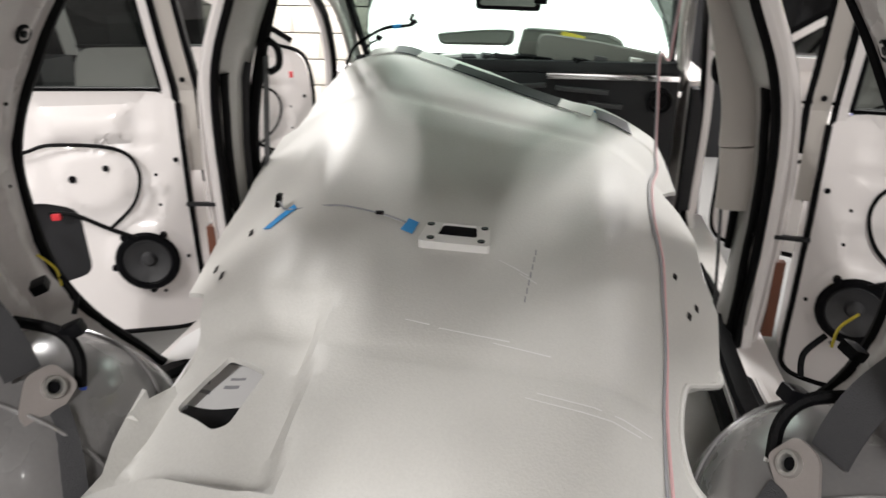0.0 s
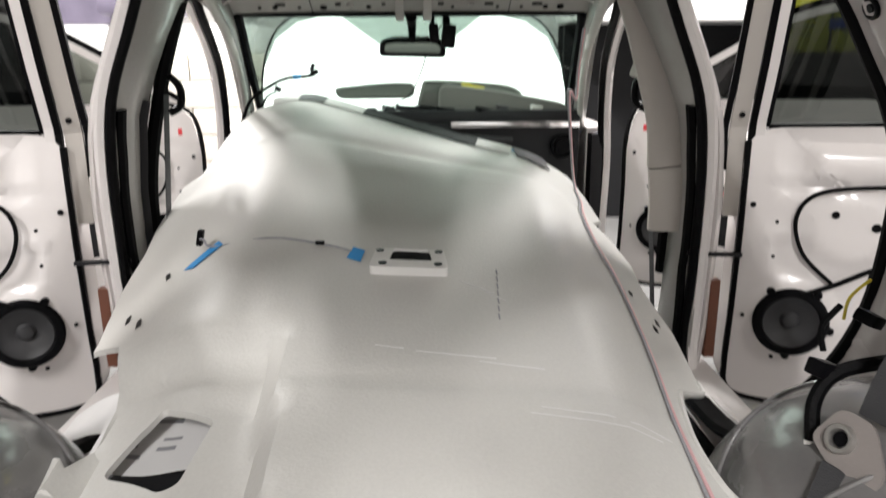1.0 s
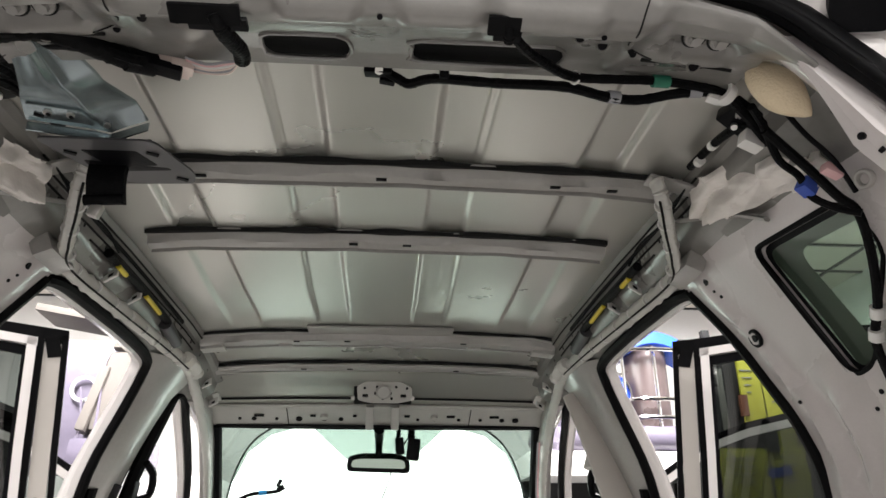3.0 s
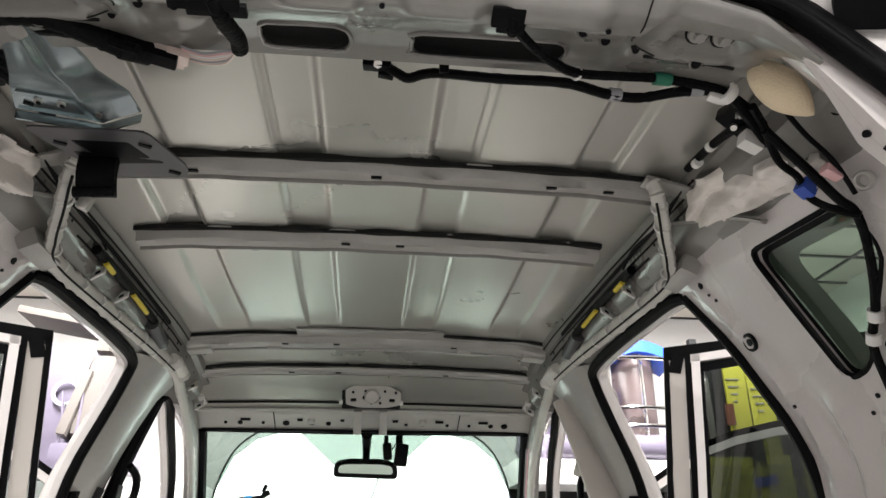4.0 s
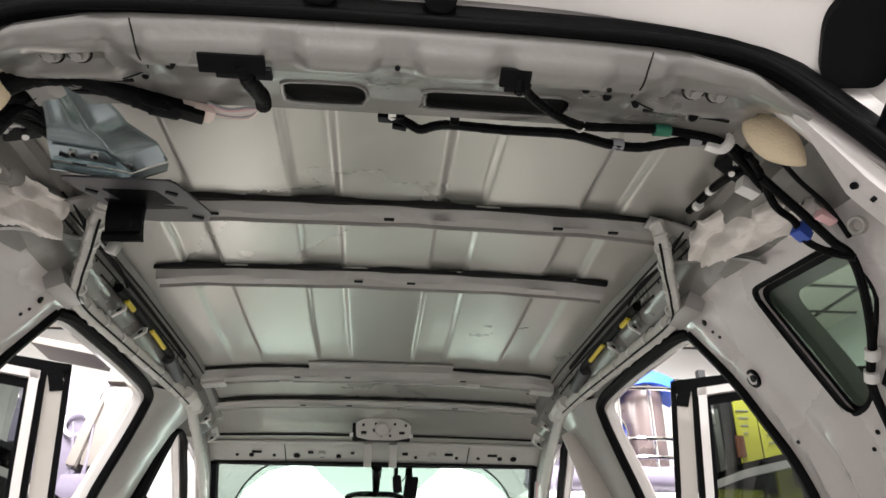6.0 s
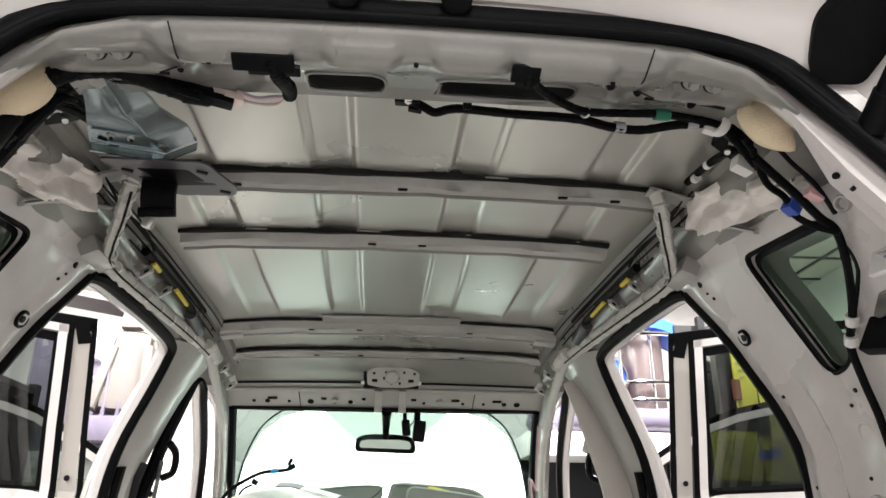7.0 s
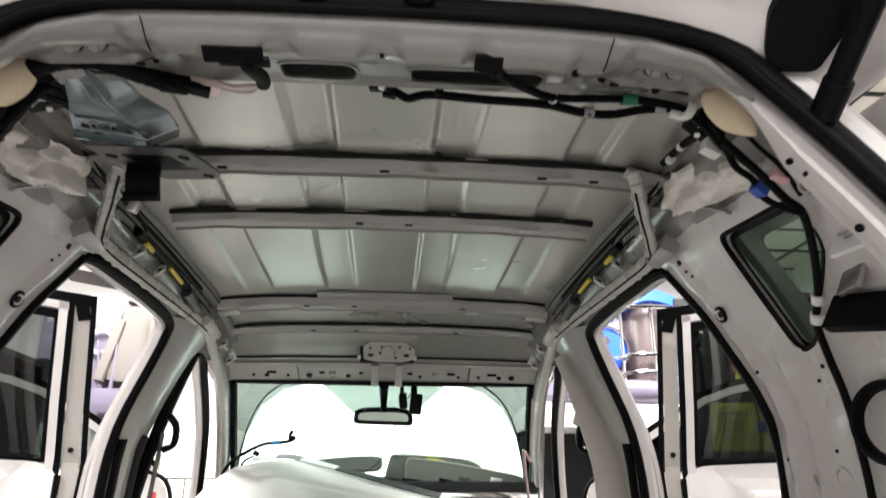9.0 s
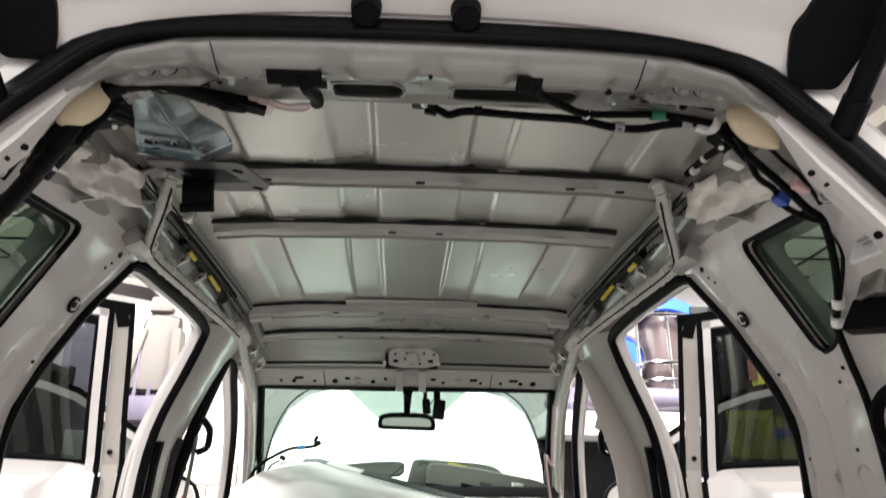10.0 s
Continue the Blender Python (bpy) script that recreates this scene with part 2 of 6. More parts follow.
def flat(outline, holes=(), cuts_u=(), cuts_v=()):
    """A filled outline with holes in the plane (u, v, 0), cut along lines so that it can be bent."""
    bm = bmesh.new()
    for loop in (outline, *holes):
        vs = [bm.verts.new((u, v, 0)) for u, v in loop]
        for a, b in zip(vs, vs[1:] + vs[:1]):
            bm.edges.new((a, b))
    bmesh.ops.triangle_fill(bm, use_beauty=True, use_dissolve=False, edges=bm.edges)
    for u in cuts_u:
        bmesh.ops.bisect_plane(bm, geom=list(bm.verts) + list(bm.edges) + list(bm.faces), plane_co=(u, 0, 0), plane_no=(1, 0, 0))
    for v in cuts_v:
        bmesh.ops.bisect_plane(bm, geom=list(bm.verts) + list(bm.edges) + list(bm.faces), plane_co=(0, v, 0), plane_no=(0, 1, 0))
    return bm


def bend(bm, f):
    for v in bm.verts:
        v.co = f(v.co.x, v.co.y)
    return bm


def rounded(pts, r, n=4):
    """A closed outline with its corners rounded by r."""
    out = []
    N = len(pts)
    for i in range(N):
        p, a, b = Vector(pts[i]), Vector(pts[i - 1]), Vector(pts[(i + 1) % N])
        da, db = (a - p), (b - p)
        k = min(r, da.length * 0.45, db.length * 0.45)
        s, e = p + da.normalized() * k, p + db.normalized() * k
        for j in range(n + 1):
            t = j / n
            out.append(tuple((1 - t) ** 2 * s + 2 * t * (1 - t) * p + t * t * e))
    return out


def lerp(x, xs, ys):
    return float(np.interp(x, xs, ys))


def frange(a, b, n):
    return [a + (b - a) * i / n for i in range(n + 1)]


def oval(cx, cy, w, h, n=8):
    r, q = h / 2, 0.018
    out = []
    for sx, a0 in ((1, -90), (-1, 90)):
        for k in range(n + 1):
            a = radians(a0 + 180 * k / n)
            out.append((cx + sx * (w / 2 - q) + q * math.cos(a), cy + r * math.sin(a)))
    return out


# ---- workshop ----
struct("floor", box((0, 1.2, -0.05), (9.4, 12.4, 0.1)), CONC, "worn grey concrete workshop floor", "floor")
struct("ceiling", box((0, 1.2, 3.6), (9.4, 12.4, 0.12)), CEILM, "pale beige workshop ceiling", "ceiling")
grid_bm = bmesh.new()
for k in range(21):
    box((0, -4.8 + 0.6 * k, 3.535), (9.2, 0.03, 0.02), (0, 0, 0), 0.0, grid_bm)
for k in range(8):
    box((-4.2 + 1.2 * k, 1.2, 3.533), (0.03, 12.2, 0.016), (0, 0, 0), 0.0, grid_bm)
struct("ceiling_grid", grid_bm, DARKM, "dark joint strips of the workshop ceiling", "ceiling")
struct("wall_north", box((0, 7.3, 1.75), (9.4, 0.15, 3.6)), WALLM, "white painted workshop wall ahead of the car", "wall")
struct("wall_south", box((0, -4.9, 1.75), (9.4, 0.15, 3.6)), WALLM, "white painted workshop wall behind the car", "wall")
struct("wall_east", box((4.62, 1.2, 1.75), (0.15, 12.4, 3.6)), WALLM, "white painted workshop side wall", "wall")
struct("wall_west", box((-4.62, 1.2, 1.75), (0.15, 12.4, 3.6)), WALLM, "white painted workshop side wall", "wall")

# ---- car body ----
ZS = [0.3, 0.6, 0.8, 1.0, 1.2, 1.3, 1.4, 1.527, 1.6]
XS = [0.76, 0.79, 0.80, 0.795, 0.765, 0.725, 0.68, 0.615, 0.56]


def side_x(z):
    return lerp(z, ZS, XS)


def hatch_x(z):
    return lerp(z, [0.4, 0.8, 1.1, 1.24, 1.339, 1.417, 1.487, 1.552, 1.575], [0.67, 0.68, 0.66, 0.612, 0.556, 0.501, 0.445, 0.384, 0.311])


def hatch_y(z):
    return 0.50 - 0.12 * (1.565 - z)


def wall_x(y, z):
    t = min(1, max(0, (0.64 - y) / 0.13))
    t = t * t * (3 - 2 * t)
    return side_x(z) * (1 - t) + (hatch_x(z) + 0.01) * t


def roof_z(x, y):
    c = lerp(y, [0.45, 0.65, 1.0, 1.4, 1.9, 2.05, 2.2, 2.32, 2.45, 2.6], [1.64, 1.655, 1.664, 1.678, 1.682, 1.674, 1.652, 1.628, 1.595, 1.555])
    return c - 0.012 * (x / 0.55) ** 2 - 0.012 * (abs(x) / 0.55) ** 8


RIBS = ((0.125, 0.037, 0.011), (0.367, 0.034, 0.022))


def rib(x, y):
    """Height of the pressed channels, which splay a little towards the front."""
    d, f = 0, min(1, max(0, (y - 1.0) / 0.7))
    for c, w, k in RIBS:
        e = w + 0.008 * f - abs(abs(x) - c - k * f)
        d += 0.0075 * min(1, max(0, e / 0.010 + 0.5))
    return d


car = thing("car", "white estate car stripped to bare metal inside, doors open", "car")

# roof skin
xs = frange(-0.56, 0.56, 280)
ys = frange(0.45, 2.5, 40)


def skin(x, y):
    f = min(1, max(0, (1.97 - y) / 0.05)) * min(1, max(0, (y - 0.6) / 0.05))
    return (x, y, roof_z(x, y) + rib(x, y) * f)


part("roof_panel", grid(skin, xs, ys), ROOFM, car, "grey-coated underside of the pressed steel roof skin")
part("roof_outer_skin", thicken(grid(lambda x, y: (x, y, roof_z(min(0.6, abs(x)), y) + 0.03 - max(0, abs(x) - 0.55) * 0.5), frange(-0.66, 0.66, 24), frange(0.42, 2.62, 24)), (0, 0, 0.012)), WHITE, car, "glossy white roof")


def bow(y0, y1, half, drop, lip=0.012, plates=()):
    """A hat-section roof bow across the car."""
    bm = bmesh.new()
    ym = y0 + (y1 - y0) * 0.62
    prof = [(y0 - 0.012, 0.002), (y0, 0.004), (y0 + 0.006, drop - 0.003), (y0 + 0.010, drop), (ym - 0.006, drop + 0.003), (ym - 0.003, drop * 0.45), (ym + 0.005, drop * 0.45), (ym + 0.008, drop + 0.004), (y1 - 0.010, drop + 0.003), (y1 - 0.004, drop - 0.004), (y1, 0.004), (y1 + lip, 0.002)]
    rows = []
    for x in frange(-half, half, 120):
        wave = 0.0035 * math.sin(x * 24) + 0.002 * math.sin(x * 53 + y0 * 40)
        dent = 0.002 * max(0, math.sin(x * 20 + 7 * y0)) ** 3
        rows.append([bm.verts.new((x, y + (wave if k < 3 else 0), roof_z(x, (y0 + y1) / 2) - 0.004 - d + (dent if 3 <= k <= 8 else 0))) for k, (y, d) in enumerate(prof)])
    for a, b in zip(rows, rows[1:]):
        for k in range(len(prof) - 1):
            bm.faces.new((a[k], a[k + 1], b[k + 1], b[k]))
    return thicken(bm, (0, 0, 0.0025))


def shade_strip(y, half, seed):
    """A wavy black strip standing in for the gap shadow between a bow and the skin."""
    rnd = random.Random(seed)
    ph = rnd.random() * 6
    bm = bmesh.new()
    rows = []
    for x in frange(-half, half, 80):
        w = 0.0038 + 0.006 * max(0, math.sin(x * 30 + ph + 0.8 * math.sin(x * 9))) ** 0.7 + 0.0008 * math.sin(x * 71 + ph)
        z = roof_z(x, y) - 0.003
        rows.append([bm.verts.new(p) for p in ((x, y - w, z + 0.002), (x, y - w * 0.6, z - 0.006), (x, y + w * 0.6, z - 0.006), (x, y + w, z + 0.002))])
    for a, b in zip(rows, rows[1:]):
        for k in range(3):
            bm.faces.new((a[k], a[k + 1], b[k + 1], b[k]))
    return bm


BOWS = ((1.005, 1.05, 0.50, 0.020), (1.31, 1.37, 0.476, 0.020), (2.03, 2.11, 0.53, 0.022), (2.265, 2.32, 0.53, 0.012))
for i, (a, b, h, d) in enumerate(BOWS):
    o = part("roof_bow", bow(a, b, h, d), PRIMER, car, "grey pressed steel roof bow")
    part("gap_shade", shade_strip(a - 0.012, h, i), JOINTSHADE, o, "black wavy strip standing in for the gap shadow")
    for hx in ((-0.3, 0.0, 0.3, 0.4) if i == 0 else (-0.058, 0.054) if i == 1 else (-0.25, -0.1, 0.25)):
        z = roof_z(hx, (a + b) / 2) - 0.004 - d
        part("slot", box((hx, a + 0.012, z - 0.001), (0.018, 0.007, 0.003), (0, 0, 0), 0.001), PLASTIC, o)
for s in (-1, 1):
    for i in range(12):
        part("rail_hole", disc((s * 0.5435, 0.95 + 0.115 * i, roof_z(0.52, 0.95 + 0.115 * i) - 0.038), (-s, 0, -0.2), 0.004 + 0.003 * (i % 3 == 0), 0.004, 10), PLASTIC, car)
part("reinforcement_plate", box((0, 2.0, roof_z(0, 2.0) - 0.008), (0.43, 0.045, 0.007), (-6, 0, 0), 0.002), PRIMER, car)

# rear header
HV = [0, 0.08, 0.2, 0.3, 0.42, 0.5, 0.6, 0.72, 0.85, 1.0]
HY = [0.486, 0.489, 0.502, 0.514, 0.533, 0.545, 0.570, 0.600, 0.635, 0.664]
HZ = [1.584, 1.574, 1.558, 1.553, 1.555, 1.575, 1.586, 1.596, 1.603, 1.604]
GZ = [1.582, 1.572, 1.562, 1.563, 1.567, 1.570, 1.578, 1.586, 1.598, 1.603]


def step(k):
    k = min(1, max(0, k))
    return k * k * (3 - 2 * k)


def pad(x, v, cx, cv, rx, rv, soft):
    """A soft-edged pressing of half sizes rx and rv, 1 inside and 0 outside."""
    return step((rx - abs(x - cx)) / soft + 0.5) * step((rv - abs(v - cv)) / (soft * 5.5) + 0.5)


def rear_header(u, v):
    """u across, v from the aperture forwards and up."""
    a = abs(u)
    y = lerp(v, HV, HY)
    g = step((a - 0.272 + 0.02 * (v - 0.3)) / 0.014)
    z = lerp(v, HV, HZ) * (1 - g) + lerp(v, HV, GZ) * g
    z -= max(0, 1 - v / 0.6) * lerp(a, [0.0, 0.19, 0.311, 0.384, 0.425, 0.46], [0.0, 0.002, 0.008, 0.030, 0.075, 0.11]) + v * 0.02 * (a / 0.45) ** 4
    # ridge and sunk field of the corner gussets
    z -= 0.0055 * math.exp(-((a - 0.284 + 0.02 * (v - 0.3)) / 0.007) ** 2) * step(v / 0.1) * step((0.66 - v) / 0.06)
    z += 0.013 * pad(a, v, 0.357, 0.50, 0.040, 0.085, 0.010) - 0.004 * pad(a, v, 0.365, 0.68, 0.06, 0.05, 0.012)
    # flared pressings on the sloping face, with a notch at the middle
    for c, r in ((0.062, 0.040), (0.178, 0.052), (-0.062, 0.040), (-0.20, 0.060)):
        z -= 0.0075 * pad(u, v, c, 0.24, r - 0.03 * (v - 0.24), 0.11, 0.012)
    z += 0.004 * math.exp(-(u / 0.014) ** 2) * pad(u, v, 0, 0.40, 0.05, 0.07, 0.02)
    # shallow fields of the lower web
    for c, r in ((-0.008, 0.024), (0.075, 0.030), (-0.19, 0.035), (0.245, 0.02)):
        z -= 0.0045 * pad(u, v, c, 0.60, r, 0.07, 0.006)
    return (u, y, z)


OV = (oval(-0.086, 0.82, 0.104, 0.22), oval(0.127, 0.82, 0.184, 0.21))
hd = flat([(-0.435, 0), (0.435, 0), (0.435, 1), (-0.435, 1)], OV, frange(-0.43, 0.43, 124), frange(0.04, 0.98, 30))
rear_hd = part("rear_header", thicken(bend(hd, lambda u, v: Vector(rear_header(u, v))), (0, 0.002, 0.006)), SHADEDM, car, "grey rear roof header with oval cut-outs")
for lp in OV:
    c = [Vector(rear_header(u, v)) for u, v in lp[::2]]
    part("rolled_edge", tube([p + Vector((0, -0.001, -0.001)) for p in c + c[:1]], 0.0026, n=2, seg=6), SHADEDM, rear_hd)
# black sheet added behind the ovals in place of the shade inside
part("cavity_shade", grid(lambda u, v: (u, 0.575 + v * 0.10, 1.622 - 0.02 * (abs(u) / 0.45) ** 4), frange(-0.42, 0.42, 12), [0, 1]), JOINTSHADE, rear_hd, "dark sheet standing in for shade inside the header")
for hx, hv, r in ((0.0, 0.30, 0.0030), (0.235, 0.38, 0.0030), (-0.235, 0.36, 0.0030), (0.222, 0.58, 0.0055), (0.25, 0.62, 0.0055), (0.288, 0.66, 0.004), (-0.215, 0.56, 0.0050), (-0.255, 0.60, 0.005), (-0.285, 0.66, 0.004), (0.363, 0.70, 0.0058), (-0.363, 0.70, 0.0058), (0.28, 0.60, 0.0035), (-0.17, 0.64, 0.003)):
    x, y, z = rear_header(hx, hv)
    part("bolt_hole", disc((x, y, z - 0.0006), (0, -0.45, -1), r, 0.003, 14), PLASTIC, rear_hd)
    if r > 0.005:
        part("hole_rim", ring((x, y, z - 0.0004), (0, -0.45, -1), r + 0.0016, 0.0024, 0.003, 16), SHADEDM, rear_hd)
for s in (-1, 1):
    for hx in (0.343, 0.371):
        x, y, z = rear_header(hx, 0.49)
        w = part("washer", disc((s * x, y, z - 0.004), (0, -0.3, -1), 0.0118, 0.005, 20, None, 0.0110, 0.001), PRIMER, rear_hd)
        part("bolt", disc((s * x, y - 0.001, z - 0.009), (0, -0.3, -1), 0.0072, 0.008, 6, None, 0.0066), PRIMER, w)
        # black ring painted in as the shadow of the bolt recess
        part("recess_shade", ring((s * x, y, z - 0.0025), (0, -0.3, -1), 0.0132, 0.0022, 0.003, 22), JOINTSHADE, rear_hd)
    part("gusset_joint", tube([Vector((s * a, rear_header(a, v)[1], rear_header(a, v)[2] - 0.001)) for a, v in ((0.274, 0.03), (0.270, 0.15), (0.268, 0.3), (0.270, 0.45), (0.274, 0.56), (0.288, 0.63), (0.31, 0.67))], 0.0010, seg=6, n=4), JOINTSHADE, rear_hd, "dark joint of the corner gusset")
    # dark weld seam between the gusset and the pillar
    part("seam", tube([(s * 0.30, 0.592, 1.577), (s * 0.35, 0.600, 1.581), (s * 0.385, 0.597, 1.575), (s * 0.405, 0.590, 1.566)], 0.0020, seg=6), JOINTSHADE, rear_hd, "dark seam")
# rubber-booted wiring exits
for bx, w in ((-0.172, 0.085), (0.127, 0.042)):
    x, y, z = rear_header(bx, 0.27)
    o = part("wiring_grommet", box((x, y + 0.002, z - 0.002), (w * 0.82, 0.022, 0.006), (-22, 0, 0), 0.003), RUBBER, car, "black rubber wiring grommet")
    part("clip", box((x + w * 0.12, y + 0.016, z - 0.001), (w * 0.7, 0.016, 0.006), (-4, 0, 0), 0.002), PLASTIC, o)
    part("neck", tube([(x + w * 0.1, y + 0.002, z), (x + w * 0.14, y + 0.010, z - 0.005), (x + w * 0.18, y + 0.022, z - 0.004)], 0.008 if w > 0.06 else 0.006, seg=10, ripple=0.1), RUBBER, o)


# ---- side walls, both sides ----
DOOR_R = [(1.237, 1.528), (1.198, 1.433), (1.177, 1.342), (1.161, 1.256), (1.163, 1.169), (1.185, 1.064), (1.23, 0.92), (1.32, 0.77), (1.45, 0.62), (1.58, 0.485)]
QW = [(0.998, 1.522), (0.968, 1.300), (0.91, 1.305), (0.755, 1.43), (0.765, 1.502)]
SILL_Z = 0.46


def opening(s):
    """Inner edge of the rear door opening, closed."""
    f = [(1.99, 0.46), (2.03, 0.75), (2.0, 1.05), (1.95, 1.25), (1.92, 1.42), (1.89, 1.50), (1.84, 1.536), (1.64, 1.543), (1.43, 1.541), (1.30, 1.538)]
    return DOOR_R + [(1.8, 0.455)] + f


for s in (-1, 1):
    out = [(hatch_y(z), z) for z in (0.46, 0.8, 1.1, 1.24, 1.339, 1.417, 1.487, 1.54)] + [(0.62, 1.565), (0.9, 1.585), (1.25, 1.575)] + DOOR_R
    bm = flat(out, [rounded(QW, 0.03)], frange(0.4, 1.2, 50), frange(0.5, 1.55, 40))

    def pressed(u, v):
        e = lerp(v, [0.62, 0.77, 0.92, 1.064, 1.169, 1.256, 1.342, 1.433, 1.528], [1.45, 1.32, 1.23, 1.185, 1.163, 1.161, 1.177, 1.198, 1.237])
        k = e - u
        d = 0.010 * math.exp(-((k - 0.055) / 0.014) ** 2) + 0.012 * math.exp(-((k - 0.135 - 0.1 * max(0, v - 1.2)) / 0.02) ** 2) * min(1, max(0, (1.33 - v) / 0.08))
        d -= 0.012 * math.exp(-((k - 0.10) / 0.018) ** 2) * min(1, max(0, (1.36 - v) / 0.1))
        d += 0.006 * math.exp(-(((u - 0.93) / 0.03) ** 2 + ((v - 1.16) / 0.03) ** 2)) + 0.003 * noise.noise(Vector((u * 9, v * 9, s)))
        return Vector((s * (wall_x(u, v) - d), u, v))
    bend(bm, pressed)
    q = part("rear_quarter_panel", thicken(bm, (s * 0.03, 0, 0)), BODYIN, car, "pale painted rear pillar and quarter panel")
    for hy, hz, r in ((1.127, 1.405, 0.012), (1.161, 1.523, 0.012), (1.153, 1.502, 0.005), (1.144, 1.489, 0.006), (1.109, 1.289, 0.006), (0.926, 1.269, 0.007), (0.953, 1.249, 0.006), (0.981, 1.136, 0.006), (1.135, 1.13, 0.006), (0.90, 1.20, 0.007)):
        part("hole", disc(pressed(hy, hz) + Vector((-s * 0.0008, 0, 0)), (s, 0, 0.4), r * 0.55, 0.003, 14), PLASTIC, q)
    for hy, hz, r in ((0.955, 1.205, 0.017), (0.985, 1.09, 0.020), (1.06, 1.09, 0.014)):
        part("boss", ring(pressed(hy, hz) + Vector((s * 0.0015, 0, 0)), (-s, 0, -0.35), r, 0.005, 0.006, 22), BODYIN, q, "round pressed boss")
    part("grommet_ring", ring(pressed(1.127, 1.405), (-s, 0, -0.4), 0.014, 0.006, 0.006), PLASTIC, q)
    # outer skin of the quarter
    oo = [(0.33, 0.42), (0.30, 0.9), (0.40, 1.2), (0.50, 1.55), (1.0, 1.6), (1.25, 1.58)] + [(y + 0.02, z) for y, z in DOOR_R[1:]] + [(1.50, 0.36), (1.32, 0.36), (1.30, 0.5), (1.18, 0.68), (0.98, 0.76), (0.76, 0.70), (0.62, 0.52), (0.58, 0.4)]
    bm = flat(oo, [[(y - 0.0, z) for y, z in rounded(QW, 0.03)]], [0.5, 0.7, 0.9, 1.1], frange(0.5, 1.5, 10))
    part("quarter_outer_panel", bend(bm, lambda u, v: Vector((s * (side_x(v) + 0.085 - 0.14 * max(0, 0.75 - u)), u, v))), WHITE, car, "glossy white rear wing")
    qw = part("quarter_window", thicken(bend(flat(rounded(QW, 0.03), (), [0.75, 0.85, 0.95], [1.35, 1.42, 1.48]), lambda u, v: Vector((s * (wall_x(u, v) + 0.022), u, v))), (s * 0.004, 0, 0)), TINTL, car, "small dark tinted quarter glass")
    qw.visible_shadow = False
    cq = Vector((sum(p[0] for p in QW) / 5, sum(p[1] for p in QW) / 5))
    inner = [tuple(cq + (Vector(p) - cq) * 0.91) for p in rounded(QW, 0.03)]
    part("glass_border", bend(flat(rounded(QW, 0.03), [inner]), lambda u, v: Vector((s * (wall_x(u, v) + 0.019), u, v))), PLASTIC, qw, "black printed border")
    lp = [Vector((s * (wall_x(u, v) + 0.006), u, v)) for u, v in rounded(QW, 0.03)]
    part("window_seal", tube(lp + lp[:1], 0.006, n=2, seg=6), RUBBER, qw)
    # door opening seals
    lp = [Vector((s * (side_x(v) + 0.004), u, v)) for u, v in opening(s)]
    part("door_seal", tube(lp + lp[:1], 0.0135, seg=8, n=4), RUBBER, car, "black rubber door seal")
    # white outer flange behind the seal
    lp = [Vector((s * (side_x(v) + 0.030), u, v)) for u, v in opening(s)]
    part("door_flange", tube(lp + lp[:1], 0.014, seg=6, n=3, sq=(0.8, 1.3)), WHITE, car, "white painted door flange")
    # cant rail
    bm = bmesh.new()
    rows = []
    for y in frange(0.62, 2.35, 30):
        e = max(0, y - 1.9) * 0.09
        P = [(0.515, roof_z(0.52, y) - 0.003), (0.522, roof_z(0.52, y) - 0.016), (0.538, roof_z(0.52, y) - 0.022), (0.545, roof_z(0.52, y) - 0.05), (0.556, 1.583 - e), (0.575, 1.568 - e), (0.60, 1.553 - e), (0.622, 1.545 - e)]
        rows.append([bm.verts.new((s * x, y, z)) for x, z in P])
    for a, b in zip(rows, rows[1:]):
        for k in range(7):
            bm.faces.new((a[k], a[k + 1], b[k + 1], b[k]))
    # rail takes the darkened primer for the shade beside the loom
    part("cant_rail", thicken(bm, (s * 0.02, 0, 0.012)), SHADEDM, car, "grey roof side rail")
    # B-pillar
    bm = bmesh.new()
    rows = []
    for z in frange(0.42, 1.55, 16):
        y0 = lerp(z, [0.42, 0.75, 1.05, 1.25, 1.42, 1.5, 1.55], [1.99, 2.03, 2.0, 1.95, 1.92, 1.89, 1.84])
        y1 = lerp(z, [0.42, 0.75, 1.05, 1.25, 1.42, 1.5, 1.55], [2.22, 2.22, 2.19, 2.17, 2.16, 2.16, 2.2])
        x = side_x(z)
        rows.append([bm.verts.new((s * xx, yy, z)) for xx, yy in ((x + 0.02, y0), (x, y0 + 0.005), (x - 0.03, y0 + 0.05), (x - 0.03, y1 - 0.05), (x, y1 - 0.005), (x + 0.02, y1))])
    for a, b in zip(rows, rows[1:]):
        for k in range(6):
            bm.faces.new((a[k], a[(k + 1) % 6], b[(k + 1) % 6], b[k]))
    part("b_pillar", bm, PRIMER, car, "bare grey middle pillar")
    part("b_pillar_skin", tube([(s * (side_x(z) + 0.055), lerp(z, [0.42, 0.75, 1.05, 1.25, 1.42, 1.5], [2.10, 2.11, 2.085, 2.05, 2.03, 2.01]), z) for z in frange(0.42, 1.52, 12)], 0.085, seg=10, n=2, sq=(0.95, 0.36)), WHITE, car, "white outer pillar skin")
    part("pillar_seal", tube([(s * (side_x(z) - 0.012), lerp(z, [0.42, 0.75, 1.05, 1.25, 1.42, 1.5], [2.02, 2.06, 2.03, 1.98, 1.95, 1.92]), z) for z in frange(0.42, 1.22, 12)], 0.016, seg=8, n=2), RUBBER, car, "second black pillar seal")
